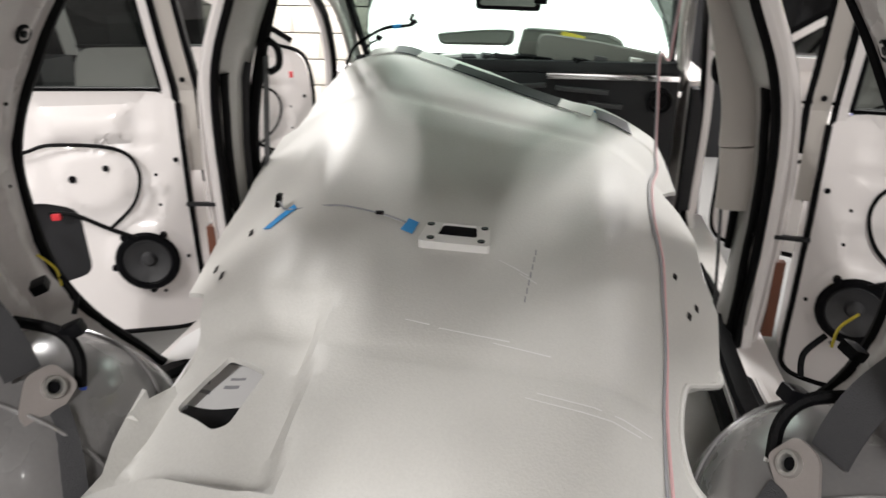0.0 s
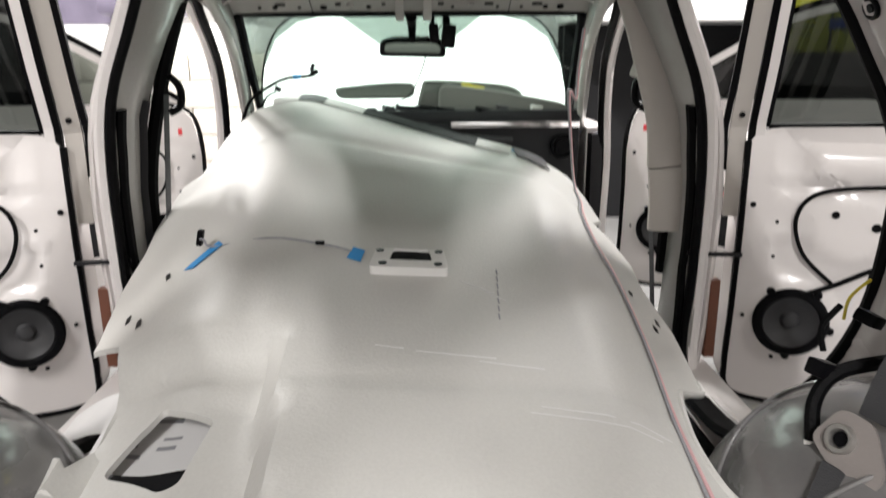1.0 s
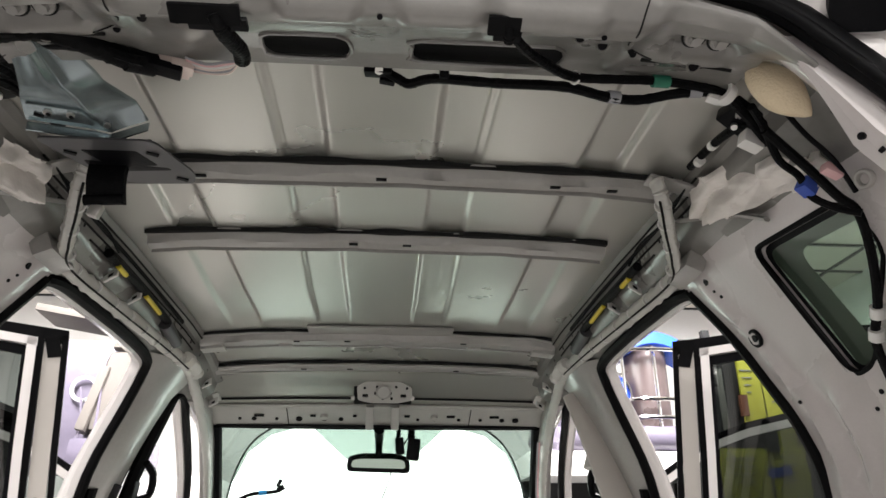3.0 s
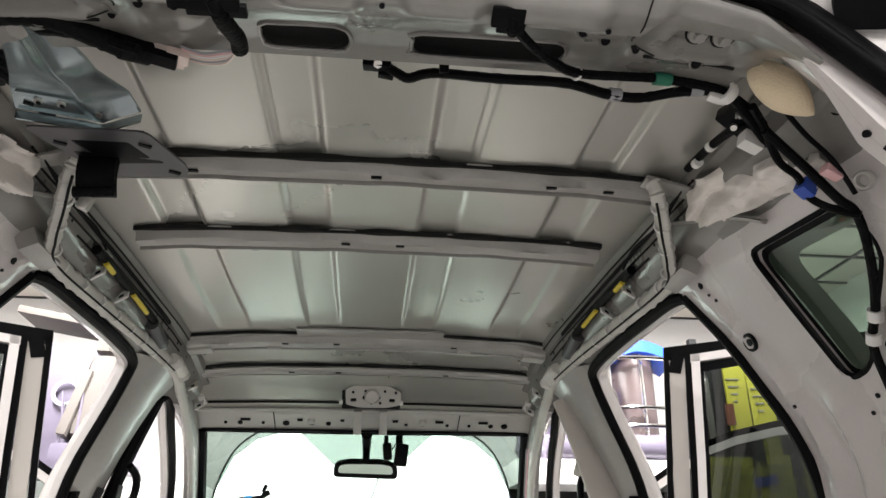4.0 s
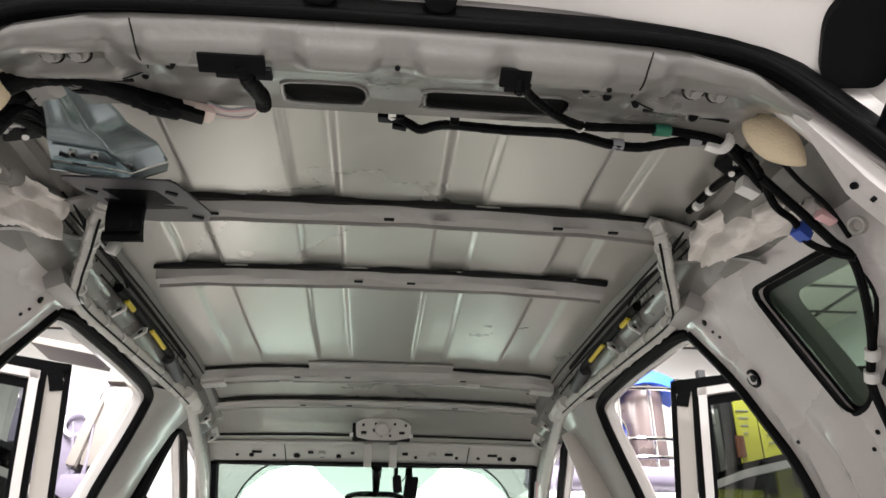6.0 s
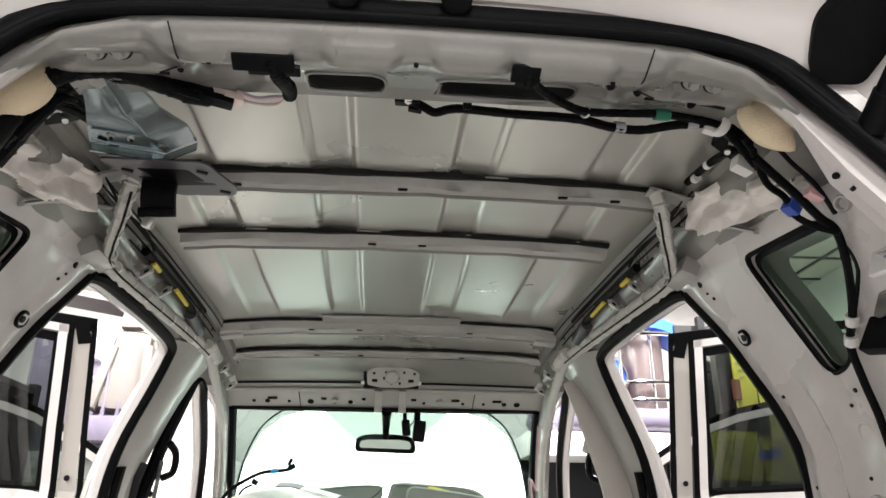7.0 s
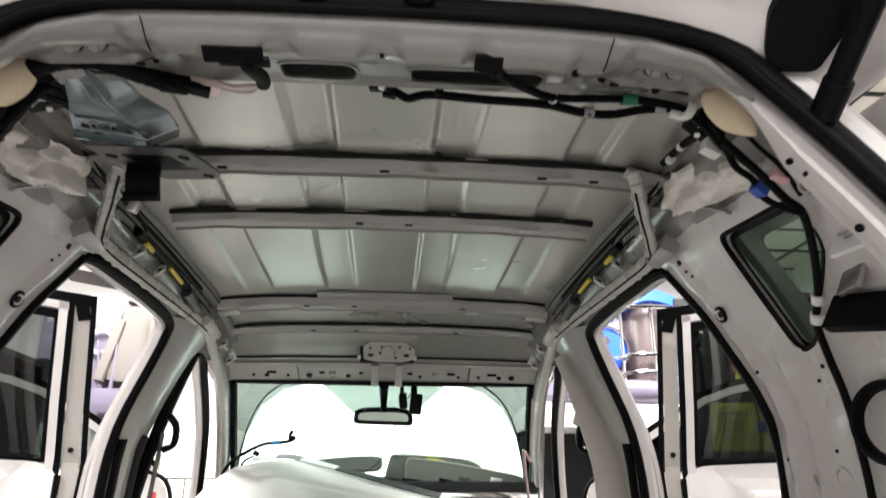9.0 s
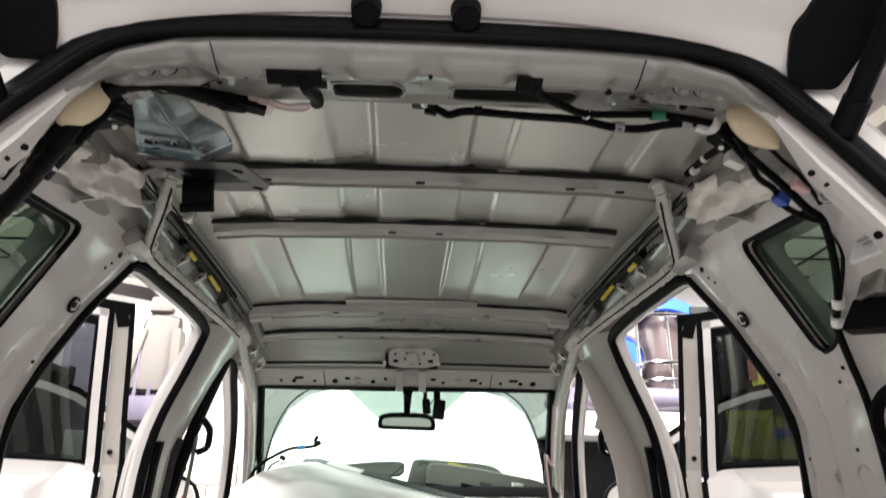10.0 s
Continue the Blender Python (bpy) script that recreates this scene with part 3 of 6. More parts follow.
    if s < 0:
        # dark strip laid on the pillar for the shade of its recess
        part("pillar_recess_shade", tube([(s * (side_x(z) - 0.028), lerp(z, [0.42, 0.75, 1.05, 1.25, 1.42, 1.5], [2.12, 2.13, 2.11, 2.08, 2.06, 2.05]), z) for z in frange(0.5, 1.24, 12)], 0.022, seg=8, n=2, sq=(0.3, 1)), DARKM, car, "dark strip standing in for the shaded pillar recess")
    # front door opening seal
    fo = [(2.20, 0.48), (2.22, 0.9), (2.20, 1.2), (2.18, 1.42), (2.22, 1.51), (2.30, 1.518), (2.44, 1.472), (2.66, 1.40), (2.9, 1.30), (3.12, 1.12), (3.17, 0.9), (3.17, 0.6), (3.12, 0.47), (2.7, 0.45)]
    lp = [Vector((s * (side_x(v) + 0.004), u, v)) for u, v in fo]
    part("door_seal", tube(lp + lp[:1], 0.0135, seg=8, n=4), RUBBER, car, "black rubber door seal")
    lp = [Vector((s * (side_x(v) + 0.030), u, v)) for u, v in fo]
    part("door_flange", tube(lp + lp[:1], 0.014, seg=6, n=3, sq=(0.8, 1.3)), WHITE, car, "white painted door flange")
    # A-pillar
    part("a_pillar", tube([(s * 0.60, 2.30, 1.545), (s * 0.615, 2.55, 1.50), (s * 0.645, 2.8, 1.39), (s * 0.69, 3.08, 1.22), (s * 0.735, 3.35, 1.02)], 0.036, seg=10, sq=(0.8, 1.1)), PRIMER, car, "bare grey windscreen pillar")
    # sill, footwell and front wing
    part("sill", box((s * 0.79, 2.35, 0.39), (0.17, 1.75, 0.15), (0, 0, 0), 0.02), WHITE, car, "white door sill")
    part("front_wing", box((s * 0.80, 3.85, 0.75), (0.12, 1.25, 0.62), (0, 0, 0), 0.05), WHITE, car, "white front wing")
    part("cowl_side", box((s * 0.78, 3.25, 0.72), (0.05, 0.2, 0.62), (0, 0, 0), 0.01), DARKM, car)
    for wy in (0.92, 3.75):
        w = part("wheel", ring((s * 0.80, wy, 0.34), (s, 0, 0), 0.27, 0.13, 0.2, 36), RUBBER, car, "black tyre")
        part("rim", disc((s * 0.82, wy, 0.34), (s, 0, 0), 0.21, 0.12, 30, None, 0.19), STEEL, w)

part("floor_pan", box((0, 1.85, 0.36), (1.5, 2.95, 0.05)), PRIMER, car, "bare grey floor pan")
part("bulkhead", box((0, 3.38, 0.62), (1.45, 0.06, 0.75)), DARKM, car)
part("bonnet", thicken(grid(lambda x, y: (x, y, 1.0 - 0.16 * ((y - 3.5) / 1.0) ** 2 - 0.12 * x * x), frange(-0.76, 0.76, 12), frange(3.5, 4.5, 8)), (0, 0, -0.03)), WHITE, car, "white bonnet")
part("front_bumper", box((0, 4.5, 0.55), (1.66, 0.2, 0.5), (0, 0, 0), 0.06), WHITE, car, "white front bumper")
part("rear_bumper", box((0, 0.22, 0.42), (1.5, 0.14, 0.26), (0, 0, 0), 0.04), WHITE, car, "white rear bumper")

# front header
def fh(u, v):
    y = lerp(v, [0, 0.25, 0.5, 0.7, 0.85, 1.0], [2.30, 2.42, 2.50, 2.56, 2.60, 2.64])
    z = lerp(v, [0, 0.25, 0.5, 0.7, 0.85, 1.0], [1.615, 1.587, 1.555, 1.532, 1.508, 1.490])
    return Vector((u, y + 0.02 * (1 - (u / 0.6) ** 2) * v, z - 0.018 * (u / 0.6) ** 2 * (1 - v)))


bm = flat([(-0.6, 0.55), (0.6, 0.55), (0.6, 1), (-0.6, 1)], (), frange(-0.55, 0.55, 20), [0.7, 0.85])
front_hd = part("front_header", thicken(bend(bm, fh), (0, 0.01, 0.02)), FRONTM, car, "pale grey windscreen header rail with small holes")
bm = flat([(-0.6, 0), (0.6, 0), (0.6, 0.548), (-0.6, 0.548)], (), frange(-0.55, 0.55, 20), [0.25, 0.5])
part("header_panel", thicken(bend(bm, fh), (0, 0.01, 0.02)), ROOFM, front_hd, "grey-coated front roof panel")
part("header_rail", tube([fh(u, 0.56) + Vector((0, -0.004, -0.004)) for u in frange(-0.58, 0.58, 12)], 0.011, seg=10, n=2, sq=(1, 0.7)), FRONTM, front_hd, "folded header lip")
# black strip painted in as the shadow gap above the header lip
part("gap_shade", tube([fh(u, 0.42) + Vector((0, -0.003, -0.003)) for u in frange(-0.56, 0.56, 12)], 0.004, seg=6, n=2), JOINTSHADE, front_hd)
part("windscreen_gap", tube([fh(u, 1.0) + Vector((0, 0, -0.002)) for u in frange(-0.58, 0.58, 12)], 0.006, seg=6, n=2), JOINTSHADE, front_hd)
rnd = random.Random(4)
for hx in [-0.5, -0.45, -0.37, -0.29, -0.2, -0.14, 0.14, 0.2, 0.29, 0.37, 0.45, 0.5]:
    p = fh(hx, 0.82)
    part("hole", disc(p + Vector((0, -0.002, -0.002)), (0, -0.5, -1), rnd.choice((0.006, 0.009, 0.012)), 0.004, 12), PLASTIC, front_hd)

# windscreen
def ws(u, v):
    y0, z0, h0 = 2.645, 1.495, 0.60
    y1, z1, h1 = 3.50, 1.0, 0.72
    return Vector((u * (h0 + (h1 - h0) * v), y0 + (y1 - y0) * v + 0.10 * (1 - u * u) * min(1, v * 3), z0 + (z1 - z0) * v - 0.03 * v * (1 - v)))


w = part("windscreen", grid(lambda u, v: ws(u, v), frange(-1, 1, 20), frange(0, 1, 12)), WSGLASS, car, "green-tinted windscreen")
w.visible_shadow = False
sh = part("shade_band", grid(lambda u, v: ws(u * (0.40 - 0.20 * v), 0.01 + v * 0.17) - Vector((0, 0.004, 0.004)), [-1, 0, 1], [0, 0.33, 0.67, 1]), FRIT, w, "grey dotted sensor patch")
sh.visible_shadow = False
lp = [ws(u, 0.0) - Vector((0, 0.006, 0.004)) for u in frange(-0.98, 0.98, 16)]
part("black_border", tube(lp, 0.012, seg=6, n=2, sq=(1, 0.4)), PLASTIC, w, "black printed glass border")
for s in (-1, 1):
    part("black_border", tube([ws(s * 0.975, v) - Vector((0, 0.006, 0.002)) for v in frange(0, 1, 10)], 0.016, seg=6, n=2), PLASTIC, w, "black printed glass border")

ARC = [(0.985, 1.0), (0.955, 0.62), (0.895, 0.34), (0.795, 0.15), (0.655, 0.05), (0.5, 0.012)]
for s in (-1, 1):
    def corner(u, v):
        w = lerp(v, [p[1] for p in reversed(ARC)], [p[0] for p in reversed(ARC)])
        return ws(s * (w + (0.99 - w) * u), v) - Vector((0, 0.005, 0.003))
    o = part("corner_shade", grid(corner, frange(0, 1, 6), [0.012, 0.02, 0.035, 0.05, 0.08, 0.11, 0.15, 0.2, 0.27, 0.34, 0.45, 0.62, 0.8, 1.0]), CORNER, w, "grey dotted glass corner")
    o.visible_shadow = False

# white cover over the outside of the windscreen
edge = [(-0.99, 1.0), (-0.96, 0.62), (-0.90, 0.34), (-0.80, 0.15), (-0.66, 0.05), (-0.5, 0.012), (0, 0.008), (0.5, 0.012), (0.66, 0.05), (0.80, 0.15), (0.90, 0.34), (0.96, 0.62), (0.99, 1.0)]
bm = flat(edge, (), frange(-0.9, 0.9, 18), frange(0.1, 0.9, 8))
cover = thing("windscreen_cover", "white translucent protective sheet over the windscreen", "cover sheet", (0, 3.5, 1.0))
part("sheet", bend(bm, lambda u, v: ws(u, v) + Vector((0, 0.035, 0.03 + 0.004 * math.sin(u * 9 + v * 5)))), SHEET, cover, "thin white sheet")
part("hem", tube([ws(u, v) + Vector((0, 0.034, 0.03)) for u, v in edge], 0.004, seg=6, n=4), PLATEG, cover, "dark elastic hem")

# dashboard
dash = part("dashboard", box((0, 3.32, 0.88), (1.40, 0.42, 0.42), (0, 0, 0), 0.05), DARKM, car, "dark grey dashboard frame without its trim")
part("dash_top", box((0, 3.33, 1.10), (1.40, 0.42, 0.05), (-3, 0, 0), 0.018), DARKM, dash)
part("silver_strip", box((0.42, 3.105, 1.076), (0.54, 0.02, 0.024), (0, 0, 0), 0.004), CHROME, dash, "bright silver trim strip")
part("air_vent", ring((0.62, 3.095, 0.985), (0, -1, 0), 0.045, 0.014, 0.03), PLASTIC, dash)
part("vent_core", disc((0.62, 3.105, 0.985), (0, -1, 0), 0.03, 0.02, 20), PLASTIC, dash)
for k, (x, z, w_) in enumerate(((0.30, 1.02, 0.22), (0.05, 1.03, 0.20), (0.40, 0.96, 0.14), (-0.3, 1.0, 0.3))):
    part("dash_frame", box((x, 3.10, z), (w_, 0.03, 0.018), (0, 4 * (-1) ** k, 0), 0.003), PLATEG, dash, "grey steel dash frame")

# ---- doors ----
def door(name, s, bx, by, ang, label, front=False):
    ca, sa = math.cos(radians(ang)), math.sin(radians(ang))

    def D(u, v, w=0.0):
        lean = 0.42 * max(0, v - 1.15) - 0.06 * max(0, 0.75 - v)
        return Vector((s * (bx + u * ca + w * sa), by - u * sa + w * ca - lean, v))

    root = part(name, box((0, 0, 0), (0.01, 0.01, 0.01)), WHITE, car, label)
    me = root.data
    bm = bmesh.new()
    belt = 1.155
    prof = rounded(([(0.02, 0.36), (0.02, 0.98), (0.05, 1.12), (0.13, belt + 0.015)] if front else [(0.02, 0.36), (0.02, belt)]) + [(0.99, belt + 0.03), (1.03, 0.85), (0.80, 0.52), (0.66, 0.36)], 0.09, 6)
    # inner panel with a raised field
    SP = (0.185, 0.615)
    hole = [(SP[0] + 0.088 * math.cos(2 * math.pi * k / 20), SP[1] + 0.088 * math.sin(2 * math.pi * k / 20)) for k in range(20)]
    big = rounded([(0.36, 0.58), (0.36, 0.80), (0.47, 0.83), (0.62, 0.80), (0.62, 0.62), (0.5, 0.54)], 0.04)
    bm = flat(prof, [hole, big], frange(0.05, 0.97, 46), frange(0.40, 1.14, 37))

    def relief(u, v):
        d = 0.0
        def plateau(cu, cv, ru, rv, soft, h):
            k = max(abs(u - cu) / ru, abs(v - cv) / rv)
            return h * min(1, max(0, (1 - k) / soft))
        d += plateau(0.30, 1.06, 0.14, 0.050, 0.35, 0.022) - plateau(0.30, 1.06, 0.19, 0.085, 0.12, 0.008)
        d += 0.006 * min(1, max(0, (0.03 - math.hypot(u - 0.13, v - 1.03)) / 0.01)) + 0.006 * min(1, max(0, (0.035 - math.hypot(u - 0.12, v - 0.86)) / 0.01))
        d -= plateau(0.16, 0.80, 0.05, 0.06, 0.3, 0.008) + plateau(0.62, 0.76, 0.10, 0.16, 0.2, 0.010)
        r = math.hypot(u - 0.30, v - 0.90)
        d += 0.012 * min(1, max(0, (0.115 - r) / 0.02))
        d -= plateau(0.60, 0.98, 0.13, 0.10, 0.2, 0.015)
        d += 0.012 * min(1, max(0, (0.13 - math.hypot(u - SP[0], v - SP[1])) / 0.02))
        return d
    bend(bm, lambda u, v: D(u, v, -relief(u, v)))
    bmesh.ops.recalc_face_normals(bm, faces=bm.faces)
    # edge wall round the panel to the outer skin
    loop = [(u, v) for u, v in prof]
    V0 = [bm.verts.new(D(u, v)) for u, v in loop]
    V1 = [bm.verts.new(D(u + (-0.02 if u < 0.1 else 0), v, 0.10)) for u, v in loop]
    for i in range(len(loop)):
        j = (i + 1) % len(loop)
        bm.faces.new((V0[i], V0[j], V1[j], V1[i]))
    bm.faces.new(V1)
    bm.to_mesh(me)
    bm.free()
    for p in me.polygons:
        p.use_smooth = True
    me.set_sharp_from_angle(angle=radians(35))

    def bar(name, line, wid, dep, m, lab="", w0=0.0):
        """A flat bar in the door plane through a line of points."""
        bm = bmesh.new()
        P = []
        for p, q in zip(line, line[1:]):
            P += [Vector((*p, 0)).lerp(Vector((*q, 0)), k / 5) for k in range(5)]
        P.append(Vector((*line[-1], 0)))
        rows = []
        for i, c in enumerate(P):
            t = (P[min(i + 1, len(P) - 1)] - P[max(i - 1, 0)]).normalized()
            nn = Vector((-t.y, t.x, 0)) * wid / 2
            rows.append([bm.verts.new(D((c + q).x, (c + q).y, w)) for q, w in ((nn, w0), (-nn, w0), (-nn, w0 + dep), (nn, w0 + dep))])
        for a_, b_ in zip(rows, rows[1:]):
            for j in range(4):
                bm.faces.new((a_[j], a_[(j + 1) % 4], b_[(j + 1) % 4], b_[j]))
        bm.faces.new(rows[0])
        bm.faces.new(rows[-1])
        return part(name, bm, m, root, lab, False)
    top = 1.60
    if front:
        rise = [(0.10, 1.165), (0.28, 1.303), (0.40, 1.382), (0.533, 1.468), (0.645, 1.505), (0.80, 1.532), (0.95, 1.535)]
        bar("window_frame", rise, 0.030, 0.03, WHITE, "white sloping window frame")
        bar("frame_rubber", [(u - 0.012, v + 0.026) for u, v in rise], 0.024, 0.05, RUBBER, "black rubber along the window frame", 0.004)
        bar("window_post", [(0.96, 1.535), (1.0, belt)], 0.05, 0.03, WHITE, "white window frame post")
        glaze = [(u + 0.008, v - 0.010) for u, v in rise]
        foot = [(0.10 + 0.9 * i / 6, belt + 0.028 * i / 6) for i in range(7)]
    else:
        bar("window_post", [(0.054, belt - 0.02), (0.040, 1.32), (0.014, top - 0.012)], 0.023, 0.03, WHITE, "white window frame post")
        bar("window_channel", [(0.036, belt - 0.45), (0.034, belt), (0.020, 1.32), (-0.006, top - 0.01)], 0.017, 0.045, RUBBER, "black rubber window channel", 0.006)
        pp = bar("hinge_post", [(0.0, belt - 0.25), (-0.002, belt), (-0.014, 1.32), (-0.035, top - 0.02)], 0.044, 0.035, TRIM, "pale hinge-side post", 0.012)
        part("post_hole", disc(D(-0.002, 1.19, 0.010), D(0, 0.6, -1) - D(0, 0.6, 0), 0.008, 0.006, 14), PLASTIC, pp)
        bar("frame_edge", [(-0.030, belt - 0.12), (-0.036, belt), (-0.045, 1.32), (-0.064, top)], 0.016, 0.05, RUBBER, "black rubber frame edge", 0.012)
        bar("frame_top", [(-0.072, top), (0.15, top + 0.012), (0.48, top + 0.004)], 0.028, 0.05, RUBBER, "black rubber frame top", 0.012)
        bar("frame_corner", [(-0.040, top - 0.055), (-0.030, top + 0.004)], 0.036, 0.04, RUBBER, "black corner piece", 0.008)
        bar("frame_top_inner", [(0.002, top - 0.022), (0.15, top - 0.010), (0.48, top - 0.018)], 0.020, 0.03, WHITE, "white inner frame rail")
        bar("glass_border", [(0.03, top - 0.043), (0.15, top - 0.031), (0.48, top - 0.039)], 0.022, 0.01, PLASTIC, "black glass border", 0.016)
        bar("glass_border", [(0.070, belt), (0.056, 1.32), (0.032, top - 0.05)], 0.014, 0.01, PLASTIC, "black glass border", 0.016)
        bar("frame_rear", [(0.48, top - 0.005), (0.80, 1.42), (0.97, belt)], 0.05, 0.04, WHITE, "white frame rear bar")
        glaze = [(0.052, 1.32), (0.030, top - 0.03), (0.15, top - 0.02), (0.48, top - 0.03), (0.80, 1.40), (0.96, belt + 0.03)]
        foot = [(0.066, 1.20), (0.068, belt), (0.25, belt + 0.006), (0.50, belt + 0.012), (0.75, belt + 0.02), (0.96, belt + 0.026)]
    bar("belt_seal", [(0.12 if front else 0.075, belt + 0.004), (0.97, belt + 0.034)], 0.014, 0.03, RUBBER, "black belt seal", 0.004)
    g = bmesh.new()
    V = [[g.verts.new(D(u, v, 0.022)) for u, v in row] for row in (foot, glaze)]
    for k in range(len(foot) - 1):
        g.faces.new((V[0][k], V[0][k + 1], V[1][k + 1], V[1][k]))
    o = part("door_glass", g, TINT, root, "dark tinted door glass", False)
    o.visible_shadow = False
    # rubber seal round the panel
    ln = ([(0.15, belt + 0.02), (0.05, 1.13)] + [(0.015, v) for v in (1.0, 0.8, 0.6, 0.46)] if front else [(0.028, v) for v in (1.12, 1.0, 0.8, 0.6, 0.46)]) + [(0.04, 0.385), (0.11, 0.355), (0.3, 0.35), (0.62, 0.35), (0.79, 0.51), (1.03, 0.84)]
    part("door_seal", tube([D(u, v, 0.004) for u, v in ln], 0.010, seg=6, n=4), RUBBER, root)
    # speaker
    nrm = D(0, 0.6, -1) - D(0, 0.6, 0)
    c = D(*SP)
    sp = part("speaker", ring(c + nrm * 0.012, nrm, 0.086, 0.028, 0.03, 32), PLASTIC, root, "round black door speaker")
    pr = [(0.0, 0.012), (0.018, 0.010), (0.026, 0.0), (0.05, 0.012), (0.066, 0.018), (0.072, 0.024), (0.078, 0.018)]
    own = bmesh.new()
    rows = [[own.verts.new((r * math.cos(a), r * math.sin(a), h)) for r, h in pr[1:]] for a in [2 * math.pi * k / 28 for k in range(28)]]
    ce = own.verts.new((0, 0, pr[0][1]))
    for i in range(28):
        a_, b_ = rows[i], rows[(i + 1) % 28]
        own.faces.new((ce, a_[0], b_[0]))
        for k in range(len(pr) - 2):
            own.faces.new((a_[k], a_[k + 1], b_[k + 1], b_[k]))
    bmesh.ops.transform(own, matrix=Matrix.Translation(c) @ nrm.to_track_quat("Z", "Y").to_matrix().to_4x4(), verts=own.verts)
    part("speaker_cone", own, CONE, root, "dark grey speaker cone")
    for a in (55, 125, 270, 350):
        p = D(SP[0] + 0.104 * math.cos(radians(a)), SP[1] + 0.104 * math.sin(radians(a)), -0.012)
        part("speaker_lug", disc(p, nrm, 0.014, 0.018, 10, None, 0.010), PLASTIC, root)
    # wiring and holes
    part("door_wire", tube([D(u, v, -0.02) for u, v in ((0.62, 1.04), (0.5, 0.99), (0.40, 1.01), (0.22, 0.99), (0.165, 0.92), (0.19, 0.82), (0.27, 0.74))], 0.006, seg=6), LOOM, root, "black wiring taped to the panel")
    part("door_wire", tube([D(u, v, -0.025) for u, v in ((0.20, 0.70), (0.28, 0.74), (0.37, 0.79), (0.44, 0.80))], 0.007, seg=6), LOOM, root)
    for u, v, r in ((0.055, 0.945, 0.008), (0.06, 0.62, 0.006), (0.26, 0.93, 0.010), (0.36, 0.90, 0.012), (0.12, 0.9, 0.005), (0.12, 0.8, 0.005), (0.15, 0.50, 0.006), (0.42, 0.49, 0.007)):
        part("hole", disc(D(u, v, -relief(u, v) - 0.0015), nrm, r, 0.004, 12), PLASTIC, root)
    part("connector", box(D(0.50, 0.78, -0.03), (0.03, 0.02, 0.02), (0, 0, 20), 0.003), BLUE, root, "blue plug")
    part("connector", box(D(0.42, 0.79, -0.03), (0.025, 0.02, 0.02), (0, 0, 20), 0.003), RED, root, "red plug")
    part("cavity_board", box(D(0.49, 0.69, 0.05), (0.30, 0.01, 0.3), (0, 0, -s * ang)), DARKM, root)
    return root


for s in (-1, 1):
    door("rear_door", s, 0.90, 2.036, 20.6, "open white rear door without its trim panel")
    door("front_door", s, 0.90, 3.20, 24.0, "open white front door without its trim panel", True)

# check straps
for s in (-1, 1):
    part("check_strap", box((s * 0.86, 2.03, 0.80), (0.15, 0.018, 0.012), (0, 0, -s * 10), 0.003), DARKM, car, "dark steel door check strap")

# ---- tailgate ----
def tg(u, v):
    """v from the hinge edge rearwards."""
    y = 0.480 - 0.95 * v
    return Vector((u, y, 1.622 + 0.46 * v - 0.075 * (abs(u) / 0.45) ** 3.2 * math.exp(-v / 0.3) - 0.016 * math.exp(-((v - 0.10) / 0.03) ** 2)))


tail = part("tailgate", thicken(grid(tg, frange(-0.53, 0.53, 24), frange(0, 1, 40)), (0, 0, 0.06)), WHITE, car, "raised white tailgate without its trim")

# hatch aperture: painted flange and seal
AP = [(hatch_x(z), z) for z in (0.50, 0.8, 1.0, 1.1, 1.24, 1.339, 1.417, 1.487)] + [(0.384, 1.552), (0.311, 1.575), (0.19, 1.583), (0.0, 1.587)]
apc = [Vector((x, hatch_y(z), z)) for x, z in AP]
loop = apc + [Vector((-p.x, p.y, p.z)) for p in reversed(apc[:-1])]
part("tailgate_seal", tube([p + Vector((0.02 if p.x > 0 else -0.02, -0.012, 0.017)) if abs(p.x) > 0.001 else p + Vector((0, -0.012, 0.017)) for p in loop], 0.014, seg=10, n=6, sq=(1, 1.25)), RUBBER, car, "thick black rubber tailgate seal")
part("seal_lip", tube([p + Vector((0.012 if p.x > 0 else -0.012, -0.024, 0.004)) if abs(p.x) > 0.001 else p + Vector((0, -0.024, 0.002)) for p in loop], 0.0062, seg=10, n=6), RUBBER, car, "thin second lip of the black seal")
part("aperture_flange", tube([p + Vector((0.06 if p.x > 0 else -0.06, 0.015, 0.04 if p.z > 1.5 else 0.02)) if abs(p.x) > 0.001 else p + Vector((0, 0.015, 0.045)) for p in loop], 0.035, seg=8, n=5, sq=(1, 0.7)), WHITE, car, "white painted tailgate aperture")

# wheel housings
for s in (-1, 1):
    def dome(a, b):
        q = math.cos(b) ** 0.55 if b < math.pi / 2 - 1e-6 else 0.0
        return Vector((s * (0.80 - 0.31 * math.sin(b) ** 0.75), 1.0 + 0.37 * q * math.cos(a), 0.42 + 0.46 * q * math.sin(a) * (1 - 0.06 * math.cos(a))))
    part("wheel_housing", grid(dome, frange(0, math.pi, 36), frange(0, math.pi / 2, 20)), ARCH, car, "dark grey inner wheel arch")
    for a_ in (0.35, 0.62):
        part("arch_seam", tube([dome(math.pi * a_, b_) + Vector((-s * 0.002, 0, 0.002)) for b_ in frange(0.15, 1.35, 10)], 0.004, seg=6, n=2), ARCH, car)


